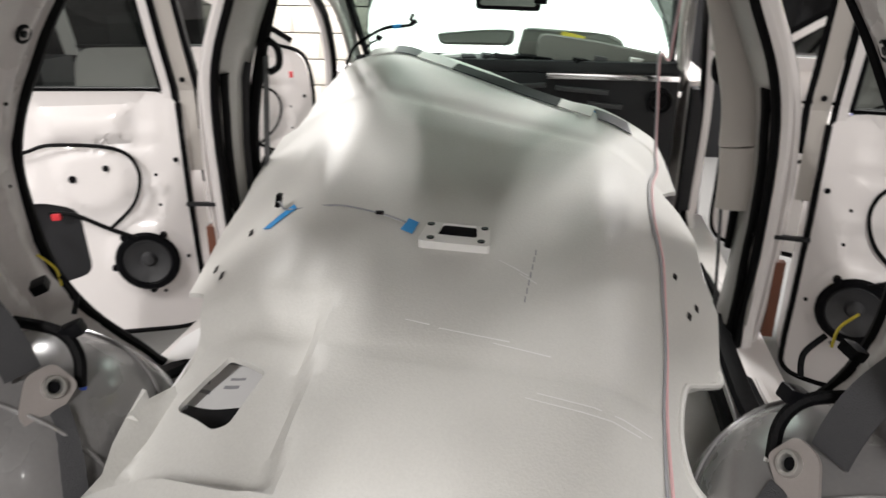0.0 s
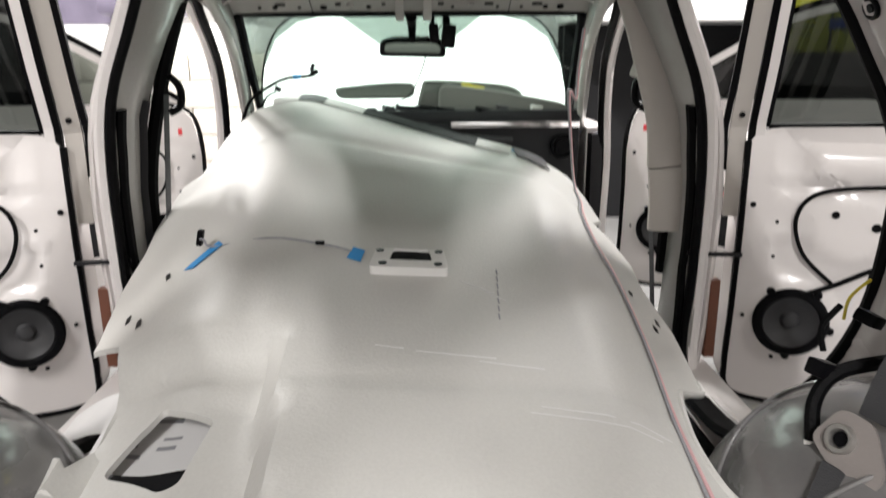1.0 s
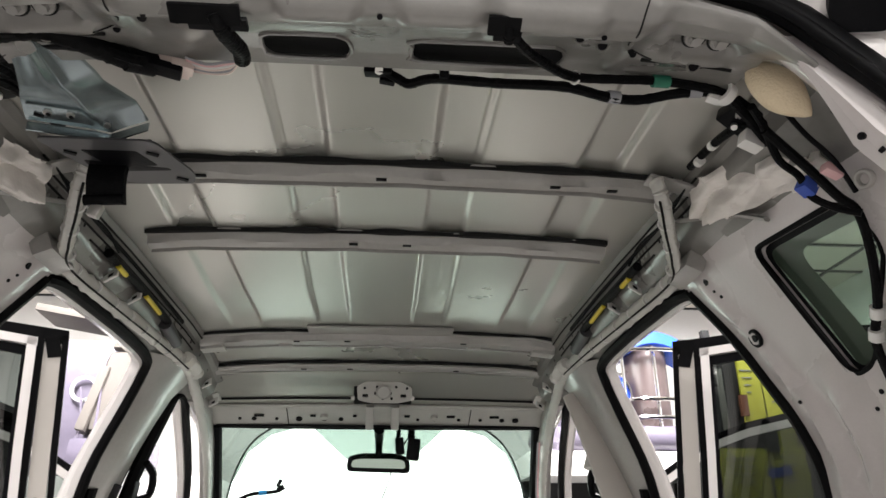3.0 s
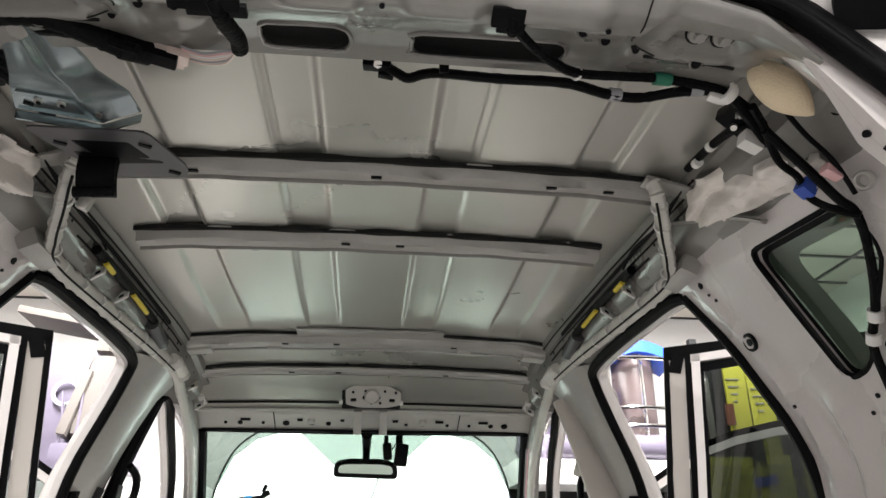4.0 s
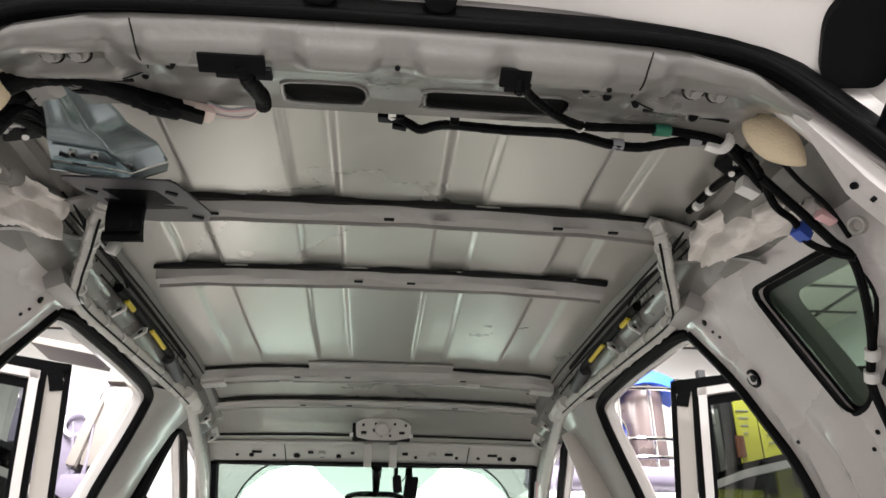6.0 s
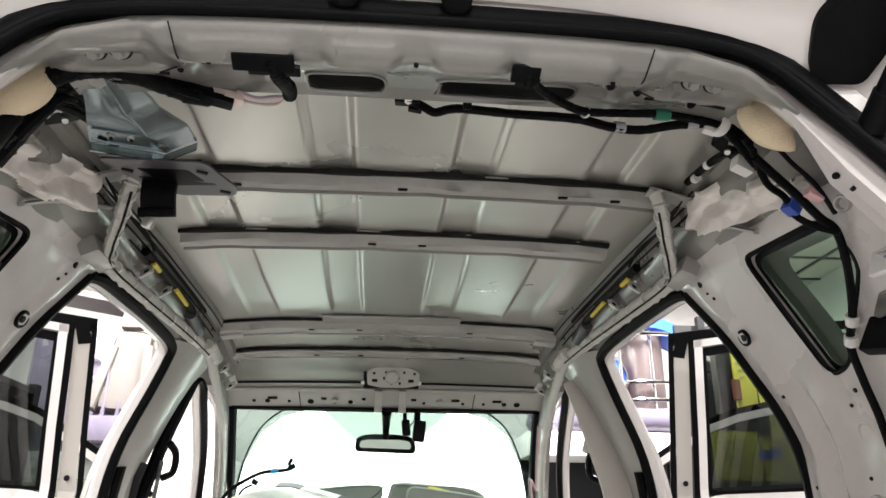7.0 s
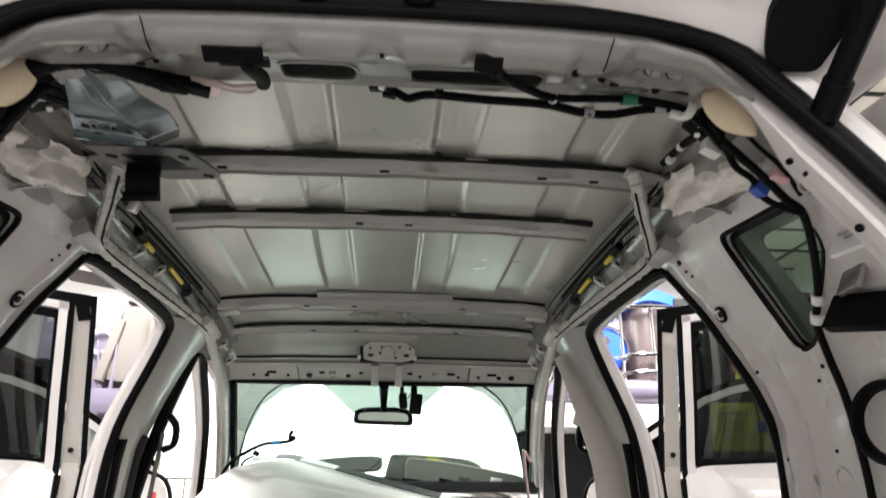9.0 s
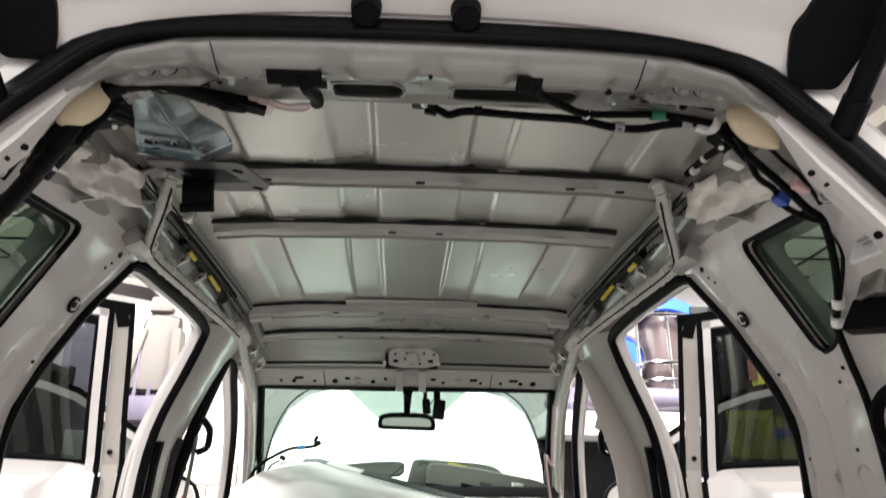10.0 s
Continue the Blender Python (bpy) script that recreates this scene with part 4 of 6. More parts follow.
# ---- headliner ----
def liner_z(x, y):
    z0 = lerp(y, [0.2, 0.65, 1.0, 1.55, 2.1, 2.6, 2.8], [0.66, 0.73, 0.805, 0.918, 1.035, 1.115, 1.13])
    tilt = lerp(y, [0.6, 1.0, 1.55, 2.1, 2.7], [-0.06, -0.07, -0.10, -0.15, -0.22])
    dr = 1.15 * max(0, abs(x) - 0.33) ** 1.5 * lerp(y, [2, 2.7], [1, 0.6])
    return z0 + tilt * x - dr


def liner(x, y):
    z = liner_z(x, y)
    # sun visor pocket and shallow pressings
    a, b = x + 0.355 + 0.10 * (y - 1.06), y - 1.06
    k = max(abs(a) / 0.165, abs(b) / 0.24)
    z -= 0.064 * min(1, max(0, (1 - k) / 0.20))
    # lowered side field beyond a diagonal step
    z -= 0.008 * min(1, max(0, (-0.205 - 0.10 * (y - 0.9) - x) / 0.03)) * min(1, max(0, (1.62 - y) / 0.25))
    # shallow cross pressings and handling dents
    z -= 0.006 * math.exp(-((y - 2.28 + 0.10 * x) / 0.035) ** 2) + 0.004 * math.exp(-((y - 1.16) / 0.02) ** 2)
    z += 0.004 * math.sin(x * 7 + 1.3 * math.sin(y * 5)) * math.sin(y * 6 + 2)
    return Vector((x, y, z))


OUT = [(-0.50, 0.55), (-0.494, 0.877), (-0.523, 0.998), (-0.605, 1.099), (-0.58, 1.12), (-0.511, 1.061), (-0.499, 1.131), (-0.511, 1.272), (-0.556, 1.39), (-0.66, 1.50), (-0.665, 1.54), (-0.72, 1.80), (-0.735, 2.1), (-0.70, 2.28), (-0.64, 2.27), (-0.62, 2.5), (-0.56, 2.70), (-0.40, 2.80), (-0.2, 2.80), (-0.05, 2.745), (0.212, 2.60), (0.40, 2.62), (0.555, 2.66), (0.586, 2.494), (0.606, 2.327), (0.545, 2.20), (0.60, 2.17), (0.645, 2.1), (0.645, 1.933), (0.665, 1.78), (0.607, 1.43), (0.54, 1.33), (0.505, 1.28), (0.48, 1.15), (0.48, 1.06), (0.5, 1.02), (0.56, 1.03), (0.55, 0.9), (0.52, 0.55)]
HOLE = rounded([(-0.399, 1.179), (-0.301, 1.131), (-0.318, 0.994), (-0.340, 0.976), (-0.438, 1.040), (-0.454, 1.060)], 0.012, 3)
SUB = frange(-0.7, 0.62, 66)
bm = flat(OUT, [HOLE], SUB, frange(0.6, 2.75, 90))
headliner = thing("headliner", "moulded off-white headliner removed and laid through the cabin", "headliner", (0, 1.6, 0.385))
part("shell", thicken(bend(bm, lambda u, v: liner(u, v)), (0, 0, -0.012)), LINER, headliner, "pale moulded fibre shell")
rim = [(0.61, 1.46), (0.600, 1.41), (0.54, 1.33), (0.505, 1.28), (0.48, 1.15), (0.48, 1.06), (0.5, 1.02), (0.56, 1.03)]
part("cutout_rim", tube([liner(x, y) + Vector((0, 0, -0.002)) for x, y in rim], 0.008, seg=8, n=6), LINER, headliner, "pale rolled rim of the cut-out")

# pressed slots, wires and marks on the headliner
def on(x, y, h=0.0):
    p = liner(x, y)
    p.z += h
    return p


def patch(pts, h, n=6, thick=0.0012):
    """A thin piece lying on the liner; its corners as plan points."""
    a, b, c, d = [Vector(q) for q in pts]
    bm = grid(lambda u, v: on(*((a * (1 - u) + b * u) * (1 - v) + (d * (1 - u) + c * u) * v), h), frange(0, 1, n), frange(0, 1, n))
    return thicken(bm, (0, 0, thick))


lamp = part("lamp_recess", thicken(bend(flat(rounded([(-0.078, 1.50), (0.088, 1.52), (0.080, 1.60), (-0.066, 1.585)], 0.012), [rounded([(-0.038, 1.538), (0.055, 1.548), (0.048, 1.598), (-0.03, 1.588)], 0.008)], frange(-0.06, 0.08, 6), [1.53, 1.56, 1.58]), lambda u, v: on(u, v, 0.018)), (0, 0, -0.018)), WHITEP, headliner, "white moulded interior lamp base")
part("lamp_opening", bend(flat(rounded([(-0.045, 1.530), (0.062, 1.540), (0.055, 1.60), (-0.037, 1.59)], 0.004)), lambda u, v: on(u, v, 0.012)), PLASTIC, lamp, "black opening")
for q in ((-0.058, 1.575), (0.068, 1.59), (0.066, 1.535), (-0.05, 1.52)):
    part("screw_hole", disc(on(*q, 0.0185), (0, 0, 1), 0.009, 0.003, 14), PLASTIC, lamp)
part("tape", patch([(-0.128, 1.555), (-0.098, 1.545), (-0.092, 1.595), (-0.118, 1.605)], 0.003), BLUETAPE, headliner, "blue masking tape")
part("tape", patch([(-0.475, 1.56), (-0.45, 1.545), (-0.40, 1.60), (-0.415, 1.625)], 0.003), BLUETAPE, headliner, "blue masking tape")
part("lead", tube([on(-0.455, 1.62, 0.03), on(-0.44, 1.60, 0.03), on(-0.42, 1.60, 0.006), on(-0.30, 1.605, 0.004), on(-0.19, 1.603, 0.004), on(-0.12, 1.585, 0.004)], 0.0025, seg=5), INK, headliner, "thin grey lead")
part("plug", box(on(-0.19, 1.603, 0.006), (0.02, 0.01, 0.008), (0, 0, 0), 0.002), PLASTIC, headliner, "small black plug")
part("plug", box(on(-0.455, 1.625, 0.03), (0.012, 0.02, 0.035), (0, 12, 0), 0.003), PLASTIC, headliner, "small black plug")
for sx, sy, a in ((-0.52, 1.585, 20), (-0.58, 1.5, 15), (-0.53, 1.43, 15), (0.555, 1.58, -12), (0.535, 1.72, -12), (0.585, 1.66, -10)):
    k = Vector((math.cos(radians(90 + a)), math.sin(radians(90 + a)))) * 0.016
    j = Vector((-k.y, k.x)) * 0.28
    c = Vector((sx, sy))
    part("slot", patch([tuple(c - k - j), tuple(c + k - j), tuple(c + k + j), tuple(c - k + j)], 0.0022), PLASTIC, headliner, "dark slot")
for i in range(7):
    part("stamp_mark", patch([(0.178 + 0.002 * i, 1.36 + i * 0.03), (0.181 + 0.002 * i, 1.36 + i * 0.03), (0.181 + 0.002 * i, 1.38 + i * 0.03), (0.178 + 0.002 * i, 1.38 + i * 0.03)], 0.0016), INK, headliner, "faint grey stamp")
for x0, y0, x1, y1 in ((0.11, 1.50, 0.16, 1.47), (0.16, 1.46, 0.20, 1.43), (0.15, 1.475, 0.18, 1.455), (0.02, 1.235, 0.16, 1.225), (0.13, 1.215, 0.24, 1.20), (-0.05, 1.245, 0.0, 1.24), (0.22, 1.10, 0.42, 1.07), (0.20, 1.085, 0.40, 1.055)):
    part("scuff", patch([(x0, y0), (x1, y1), (x1, y1 + 0.003), (x0, y0 + 0.0015)], 0.0012, 4, 0.0005), PAPER, headliner, "pale scuff mark")
# front edge strips: dark felt, white tape and scraps of blue tape
FE = ((-0.50, 2.735), (-0.40, 2.745), (-0.296, 2.705), (-0.159, 2.66), (0.223, 2.545), (0.336, 2.515), (0.452, 2.545))
for i, m_ in enumerate((WHITEP, PLATEG, WHITEP, DARKM, WHITEP, PLATEG)):
    a, b = Vector(FE[i]), Vector(FE[i + 1])
    t = (b - a).normalized()
    n = Vector((t.y, -t.x)) * 0.05
    part("edge_strip", thicken(grid(lambda u, v: on(*(a + (b - a) * u + n * (1 - v)), 0.005 + 0.013 * v), frange(0, 1, 12), frange(0, 1, 4)), (0, 0, 0.004)), m_, headliner, "felt and tape strip along the front edge")
    if i > 1:
        part("tape", patch([tuple(a - n * 0.5), tuple(a + t * 0.06 - n * 0.5), tuple(a + t * 0.07 - n * 0.1), tuple(a + t * 0.01 - n * 0.1)], 0.005, 3), BLUETAPE, headliner, "blue masking tape")
# wire along the side
wl = [(0.545, 2.60, 0.30), (0.55, 2.58, 0.16), (0.552, 2.5, 0.02), (0.545, 2.35, 0.006), (0.51, 2.15, 0.006), (0.50, 1.95, 0.006), (0.505, 1.75, 0.006), (0.49, 1.55, 0.006), (0.475, 1.35, 0.006), (0.455, 1.15, 0.006), (0.445, 0.95, 0.006), (0.44, 0.75, 0.006)]
aerial = thing("aerial_lead", "thin pink and grey wires hanging down and lying on the headliner", "wire", (0.5, 2.0, 0.9))
top = [(0.60, 2.66, 1.44), (0.598, 2.72, 1.3), (0.585, 2.68, 1.2)]
part("pink_wire", tube(top + [tuple(on(x, y, h)) for x, y, h in wl], 0.0032, seg=6, n=6), PINK, aerial, "pink wire")
part("grey_wire", tube([(x - 0.006, y, z) for x, y, z in top] + [tuple(on(x - 0.008 + 0.004 * math.sin(i), y, h)) for i, (x, y, h) in enumerate(wl)], 0.003, seg=6, n=6), INK, aerial, "grey wire")

# printed paper seen through the pocket
paper = thing("paper_sheet", "white printed paper lying under the headliner", "paper", (-0.36, 1.1, 0.70))
def leaf(u, v, h=0.0):
    return Vector((-0.525 + 0.21 * u, 1.108 + 0.25 * v + 0.02 * u + 0.006 * math.sin(u * 9), 0.696 + 0.05 * v + 0.006 * math.sin(u * 7) * v + h))


part("sheet", thicken(grid(leaf, frange(0, 1, 16), frange(0, 1, 8)), (0, 0, 0.0006)), PAPER, paper)
for u0, v0, u1, v1 in ((0.30, 0.50, 0.62, 0.54), (0.30, 0.74, 0.62, 0.78), (0.29, 0.50, 0.32, 0.78), (0.60, 0.50, 0.63, 0.78), (0.38, 0.58, 0.54, 0.61), (0.38, 0.66, 0.54, 0.69), (0.18, 0.14, 0.42, 0.18), (0.20, 0.24, 0.36, 0.28), (0.22, 0.34, 0.30, 0.37), (0.52, 0.22, 0.66, 0.26), (0.54, 0.32, 0.68, 0.35)):
    part("print_bar", grid(lambda u, v: leaf(u, v, 0.0016), [u0, (u0 + u1) / 2, u1], [v0, v1]), INK, paper)
part("support", box((-0.36, 1.14, 0.518), (0.3, 0.24, 0.30), (0, 0, 0), 0.02), DARKM, paper, "dark block beneath the paper")
paper2 = thing("paper_sheet", "white printed paper hanging over the door sill", "paper", (-0.72, 1.55, 0.46))
part("sheet", thicken(grid(lambda u, v: Vector((-0.80 + 0.2 * u, 1.50 + 0.16 * v, 0.50 + 0.06 * math.sin(u * 2.4) + 0.02 * v)), frange(0, 1, 8), frange(0, 1, 4)), (0, 0, 0.0006)), PAPER, paper2)

# ---- rear interior fittings ----
for s in (-1, 1):
    # white-wrapped loom along the rail and pillar
    part("roof_side_loom", tube([(s * 0.462, 0.972, 1.632), (s * 0.468, 0.975, 1.608), (s * 0.482, 1.00, 1.586), (s * 0.505, 1.05, 1.574), (s * 0.548, 1.14, 1.560), (s * 0.575, 1.22, 1.549), (s * 0.574, 1.45, 1.554), (s * 0.565, 1.80, 1.562), (s * 0.56, 2.05, 1.562), (s * 0.572, 2.22, 1.53), (s * 0.588, 2.40, 1.477), (s * 0.612, 2.65, 1.375), (s * 0.65, 2.9, 1.245), (s * 0.69, 3.1, 1.12)], 0.0138, seg=12, n=12, ripple=0.18, sq=(1.25, 0.75)), TAPEW, car, "white-taped wiring loom")
    part("loom_gap", tube([(s * 0.462, 0.968, 1.590), (s * 0.474, 0.992, 1.574), (s * 0.497, 1.042, 1.562), (s * 0.540, 1.132, 1.548), (s * 0.565, 1.215, 1.538), (s * 0.564, 1.45, 1.543), (s * 0.555, 1.80, 1.551), (s * 0.551, 2.03, 1.551)], 0.0022, seg=6, n=8), JOINTSHADE, car, "dark open seam of the loom wrap")
    for (cx, cy, cz) in ((0.476, 0.99, 1.594), (0.494, 1.028, 1.579), (0.527, 1.095, 1.567), (0.562, 1.18, 1.555)):
        part("cable_tie", ring((s * cx, cy, cz), (s * 0.5, 0.85, -0.18), 0.0135, 0.003, 0.006, 14), WHITEP, car, "white cable tie")
    for i in range(9):
        y = 1.25 + i * 0.1
        part("cable_tie", ring((s * (0.574 - 0.014 * i / 9), y, 1.552 + 0.010 * i / 9), (0, 1, 0), 0.0125, 0.004, 0.005, 12), WHITEP, car)
    part("loom_strand", tube([(s * 0.586, 1.24, 1.545), (s * 0.584, 1.4, 1.549), (s * 0.576, 1.62, 1.553), (s * 0.570, 1.85, 1.556), (s * 0.566, 2.06, 1.556), (s * 0.582, 2.24, 1.520)], 0.008, seg=8, n=12, ripple=0.30), TAPEW, car, "second white-taped strand")
    for dx, dz, y0 in ((0.524, 0.0175, 0.95), (0.5425, 0.034, 0.98), (0.5465, 0.052, 1.22)):
        part("rail_joint", tube([(s * (dx - 0.002), y, roof_z(0.52, y) - dz) for y in frange(y0, 2.02, 10)], 0.0022, seg=6, n=2), JOINTSHADE, car, "dark strip along the rail")
    part("loom_block", tube([(s * 0.553, 1.98, 1.572), (s * 0.55, 2.06, 1.57), (s * 0.556, 2.13, 1.56)], 0.022, seg=10, n=6, ripple=0.25, sq=(1, 0.8)), TAPEW, car, "bulky white-taped loom junction")
    # curtain airbag and its tabs
    part("airbag_tube", tube([(s * 0.53, 1.28, 1.60), (s * 0.533, 1.5, 1.604), (s * 0.536, 1.7, 1.60), (s * 0.54, 1.85, 1.592)], 0.010, seg=10, ripple=0.12), LOOM, car, "dark rolled curtain airbag")
    part("airbag_band", tube([(s * 0.527, 1.33, 1.592), (s * 0.528, 1.38, 1.592)], 0.0055, seg=10), YELLOW, car, "yellow tape")
    part("airbag_band", tube([(s * 0.528, 1.52, 1.594), (s * 0.529, 1.57, 1.594), (s * 0.531, 1.64, 1.593)], 0.0055, seg=10), YELLOW, car, "yellow tape")
    part("inflator", tube([(s * 0.54, 1.72, 1.593), (s * 0.548, 1.86, 1.582)], 0.017, seg=12), PLATEG, car, "dark metal inflator")
    for ty, tz in ((1.35, 1.580), (1.50, 1.584), (2.24, 1.556), (2.36, 1.52)):
        t = part("fixing_tab", box((s * 0.545, ty, tz), (0.034, 0.005, 0.026), (-25, s * 22, s * 20), 0.002), WHITEP, car, "white plastic fixing tab")
        part("tab_hole", box((s * 0.544, ty - 0.003, tz - 0.002), (0.012, 0.004, 0.009), (-25, s * 22, s * 20)), PLASTIC, t)
    # corner bracket above the door
    cb = part("corner_bracket", box((s * 0.583, 1.165, 1.552), (0.035, 0.10, 0.045), (0, s * 25, 0), 0.006), PRIMER, car, "grey folded steel bracket")
    part("bracket_slot", box((s * 0.566, 1.165, 1.545), (0.003, 0.018, 0.007), (0, s * 25, 0)), PLASTIC, cb)
    # strap from rail to pillar
    part("brace", tube([(s * 0.53, 1.06, 1.60), (s * 0.57, 0.95, 1.56), (s * 0.60, 0.90, 1.53)], 0.007, seg=8, sq=(1.4, 0.5)), PRIMER, car)
    part("cross_tab", box((s * 0.505, 0.985, 1.628), (0.11, 0.035, 0.006), (0, s * 14, 0), 0.002), PRIMER, car)
    # clumped insulation
    rnd = random.Random(5 + s)
    def lump(u, v):
        p = Vector((u * 4.2 + 7 * s, v * 2.2, 0.3))
        h = 0.034 * abs(noise.noise(p)) + 0.034 * max(0, noise.noise(p * 1.6)) + 0.004 * noise.noise(p * 3.5)
        r = noise.noise(Vector((u * 4, v * 5, 4 + s)))
        q = Vector((0.525, 0.975, 1.592)).lerp(Vector((0.60, 0.735, 1.56)), u) + Vector((0.022, 0, -0.085)) * (v - 0.5) + Vector((0, 0.008, 0.010)) * r
        q += Vector((-0.7, -0.35, -0.6)) * h
        return Vector((s * q.x, q.y, q.z))
    bm = thicken(grid(lump, frange(0, 1, 48), frange(0, 1, 28), None, lambda u, v: 0.7 * noise.noise(Vector((u * 4, v * 3, 2.2 * s))) + 0.75 - 3.2 * abs(v - 0.5) ** 2 - 1.6 * abs(u - 0.5) ** 2 > 0), (s * 0.012, 0.010, 0.008))
    part("insulation_foam", bm, WOOL, car, "lumpy off-white insulation foam")
    # grey inner sheet between pillar top and roof edge, added to darken that corner
    part("upper_pillar_inner", thicken(grid(lambda u, v: Vector((s * (0.622 - 0.090 * v - 0.012 * math.sin(v * 3.1) + 0.003 * noise.noise(Vector((u * 6, v * 4, s)))), 0.60 + 0.42 * u, 1.530 + 0.105 * v - 0.010 * (1 - u) + 0.006 * math.sin(u * 9) * v * (1 - v))), frange(0, 1, 24), frange(0, 1, 12)), (s * 0.004, 0, 0.003)), SHADEDM, car, "grey inner pillar sheet")
    for k in range(3):
        part("inner_hole", disc((s * (0.578 - 0.008 * k), 0.66 + 0.10 * k, 1.572 + 0.012 * k), (-s, -0.2, -0.8), 0.007 - 0.001 * k, 0.012, 14), PLASTIC, car)
    # oval foam pad in the pillar
    own = bmesh.new()
    bmesh.ops.create_uvsphere(own, u_segments=20, v_segments=10, radius=1)
    for v in own.verts:
        k = 1 - 0.55 * max(0, v.co.x) ** 2
        v.co.y, v.co.z = v.co.y * k, v.co.z * k
    bmesh.ops.transform(own, matrix=pose(s * 0.462, 0.596, 1.546, 0, s * 52, s * -10) @ Matrix.Diagonal((0.047, 0.022, 0.025, 1)), verts=own.verts)
    part("foam_pad", own, FOAM, car, "cream oval foam pad")
    # inner pillar lip
    edge_line = spline([(hatch_x(z), hatch_y(z), z) for z in (0.9, 1.1, 1.24, 1.339, 1.417, 1.487, 1.53)], 8)
    bm = bmesh.new()
    rows = []
    for i, p in enumerate(edge_line):
        t = edge_line[min(i + 1, len(edge_line) - 1)] - edge_line[max(i - 1, 0)]
        n = Vector((-t.z, 0, t.x)).normalized()
        f = min(1, max(0.15, (1.525 - p.z) / 0.09))
        rows.append([bm.verts.new((s * (p.x + n.x * w * f), p.y + d * f, p.z + n.z * w * f)) for w, d in ((-0.012, 0.0), (-0.004, 0.004), (0.006, 0.010), (0.008, 0.026), (0.004, 0.030), (0.004, 0.046), (-0.010, 0.060))])
    for a, b in zip(rows, rows[1:]):
        for k in range(6):
            bm.faces.new((a[k], a[k + 1], b[k + 1], b[k]))
    lip = part("pillar_lip", thicken(bm, (s * 0.004, 0, 0)), BODYIN, car, "pale painted tailgate pillar lip")
    for z, r in ((1.44, 0.004), (1.355, 0.005), (1.17, 0.004)):
        part("hole", disc((s * (hatch_x(z) - 0.0045), hatch_y(z) + 0.024, z - 0.009), (-s, -0.4, -0.4), r, 0.004, 12), PLASTIC, lip)
    z = 1.43
    part("pressed_slot", box((s * (hatch_x(z) + 0.008), hatch_y(z) + 0.022, z - 0.009), (0.005, 0.006, 0.022), (0, s * 40, 0), 0.001), PLASTIC, lip)
    # seat belt and its anchor
    for p0, p1 in (((0.70, 0.905, 1.03), (0.635, 0.915, 0.872)), ((0.585, 0.900, 0.812), (0.52, 0.82, 0.66))):
        a_, b_ = Vector(p0), Vector(p1)
        side_v = Vector((0.018, -0.022, -0.006))
        part("seat_belt", thicken(grid(lambda u, v: (lambda q: Vector((s * q.x, q.y, q.z)))(a_ + (b_ - a_) * v + side_v * (2 * u - 1) + Vector((-0.01, 0, 0.01)) * math.sin(v * 3.1)), frange(0, 1, 3), frange(0, 1, 8)), (s * 0.002, 0.001, 0)), BELT, car, "dark grey seat belt webbing")
    e1, e2 = Vector((0.55, -0.25, 0.80)).normalized(), Vector((0.25, -0.93, -0.45)).normalized()
    e2 = (e2 - e1 * e2.dot(e1)).normalized()
    c0 = Vector((0.600, 0.930, 0.842))
    nn = e1.cross(e2)
    nn = nn if nn.x < 0 else -nn
    def anchor(u, v, w=0.0):
        q = c0 + e2 * u + e1 * v + nn * w
        return Vector((s * q.x, q.y, q.z))
    an = part("belt_anchor", thicken(bend(flat(rounded([(-0.03, -0.03), (0.02, -0.036), (0.078, -0.02), (0.07, 0.012), (0.012, 0.046), (-0.032, 0.028)], 0.015), [[(0.013 * math.cos(k * math.pi / 6), 0.013 * math.sin(k * math.pi / 6)) for k in range(12)]]), lambda u, v: anchor(u, v, 0.012)), (s * -nn.x * 0.006, -nn.y * 0.006, -nn.z * 0.006)), ANCHOR, car, "beige steel belt anchor")
    part("anchor_bolt", ring(anchor(0, 0, 0.014), (s * nn.x, nn.y, nn.z), 0.016, 0.009, 0.014, 20), STEEL, an)
    part("anchor_core", disc(anchor(0, 0, 0.008), (s * nn.x, nn.y, nn.z), 0.010, 0.01, 14), PLASTIC, an)
    part("arch_loom", tube([(s * 0.560, 0.91, 0.62), (s * 0.572, 0.95, 0.72), (s * 0.582, 0.972, 0.80), (s * 0.592, 1.0, 0.865), (s * 0.63, 1.01, 0.905), (s * 0.70, 0.99, 0.93)], 0.011, seg=8), LOOM, car, "black wiring loom over the wheel arch")
    part("loom_tape", tube([(s * 0.580, 0.969, 0.790), (s * 0.584, 0.977, 0.815)], 0.0125, seg=8), WHITEP if s > 0 else BLUE, car, "band of coloured tape")
    part("arch_clip", box((s * 0.61, 1.02, 0.905), (0.04, 0.03, 0.025), (0, 20 * s, 20), 0.006), PLASTIC, car)
    part("arch_lead", tube([(s * 0.66, 1.08, 0.98), (s * 0.63, 1.07, 0.95), (s * 0.625, 1.05, 0.92)], 0.005, seg=6), LOOM, car)
    part("yellow_lead", tube([(s * 0.70, 1.08, 1.02), (s * 0.685, 1.10, 0.985), (s * 0.68, 1.10, 0.95)], 0.0025, seg=6), YELLOW, car)
    part("arch_bracket", box((s * 0.70, 1.07, 0.962), (0.03, 0.035, 0.02), (10, 20 * s, 25), 0.006), PLASTIC, car, "black plastic bracket")
    part("sill_seal", tube([(s * 0.70, 1.32, 0.60), (s * 0.73, 1.6, 0.50), (s * 0.74, 1.9, 0.48), (s * 0.74, 2.1, 0.50)], 0.03, seg=8, sq=(1, 0.6)), RUBBER, car, "black sill trim")
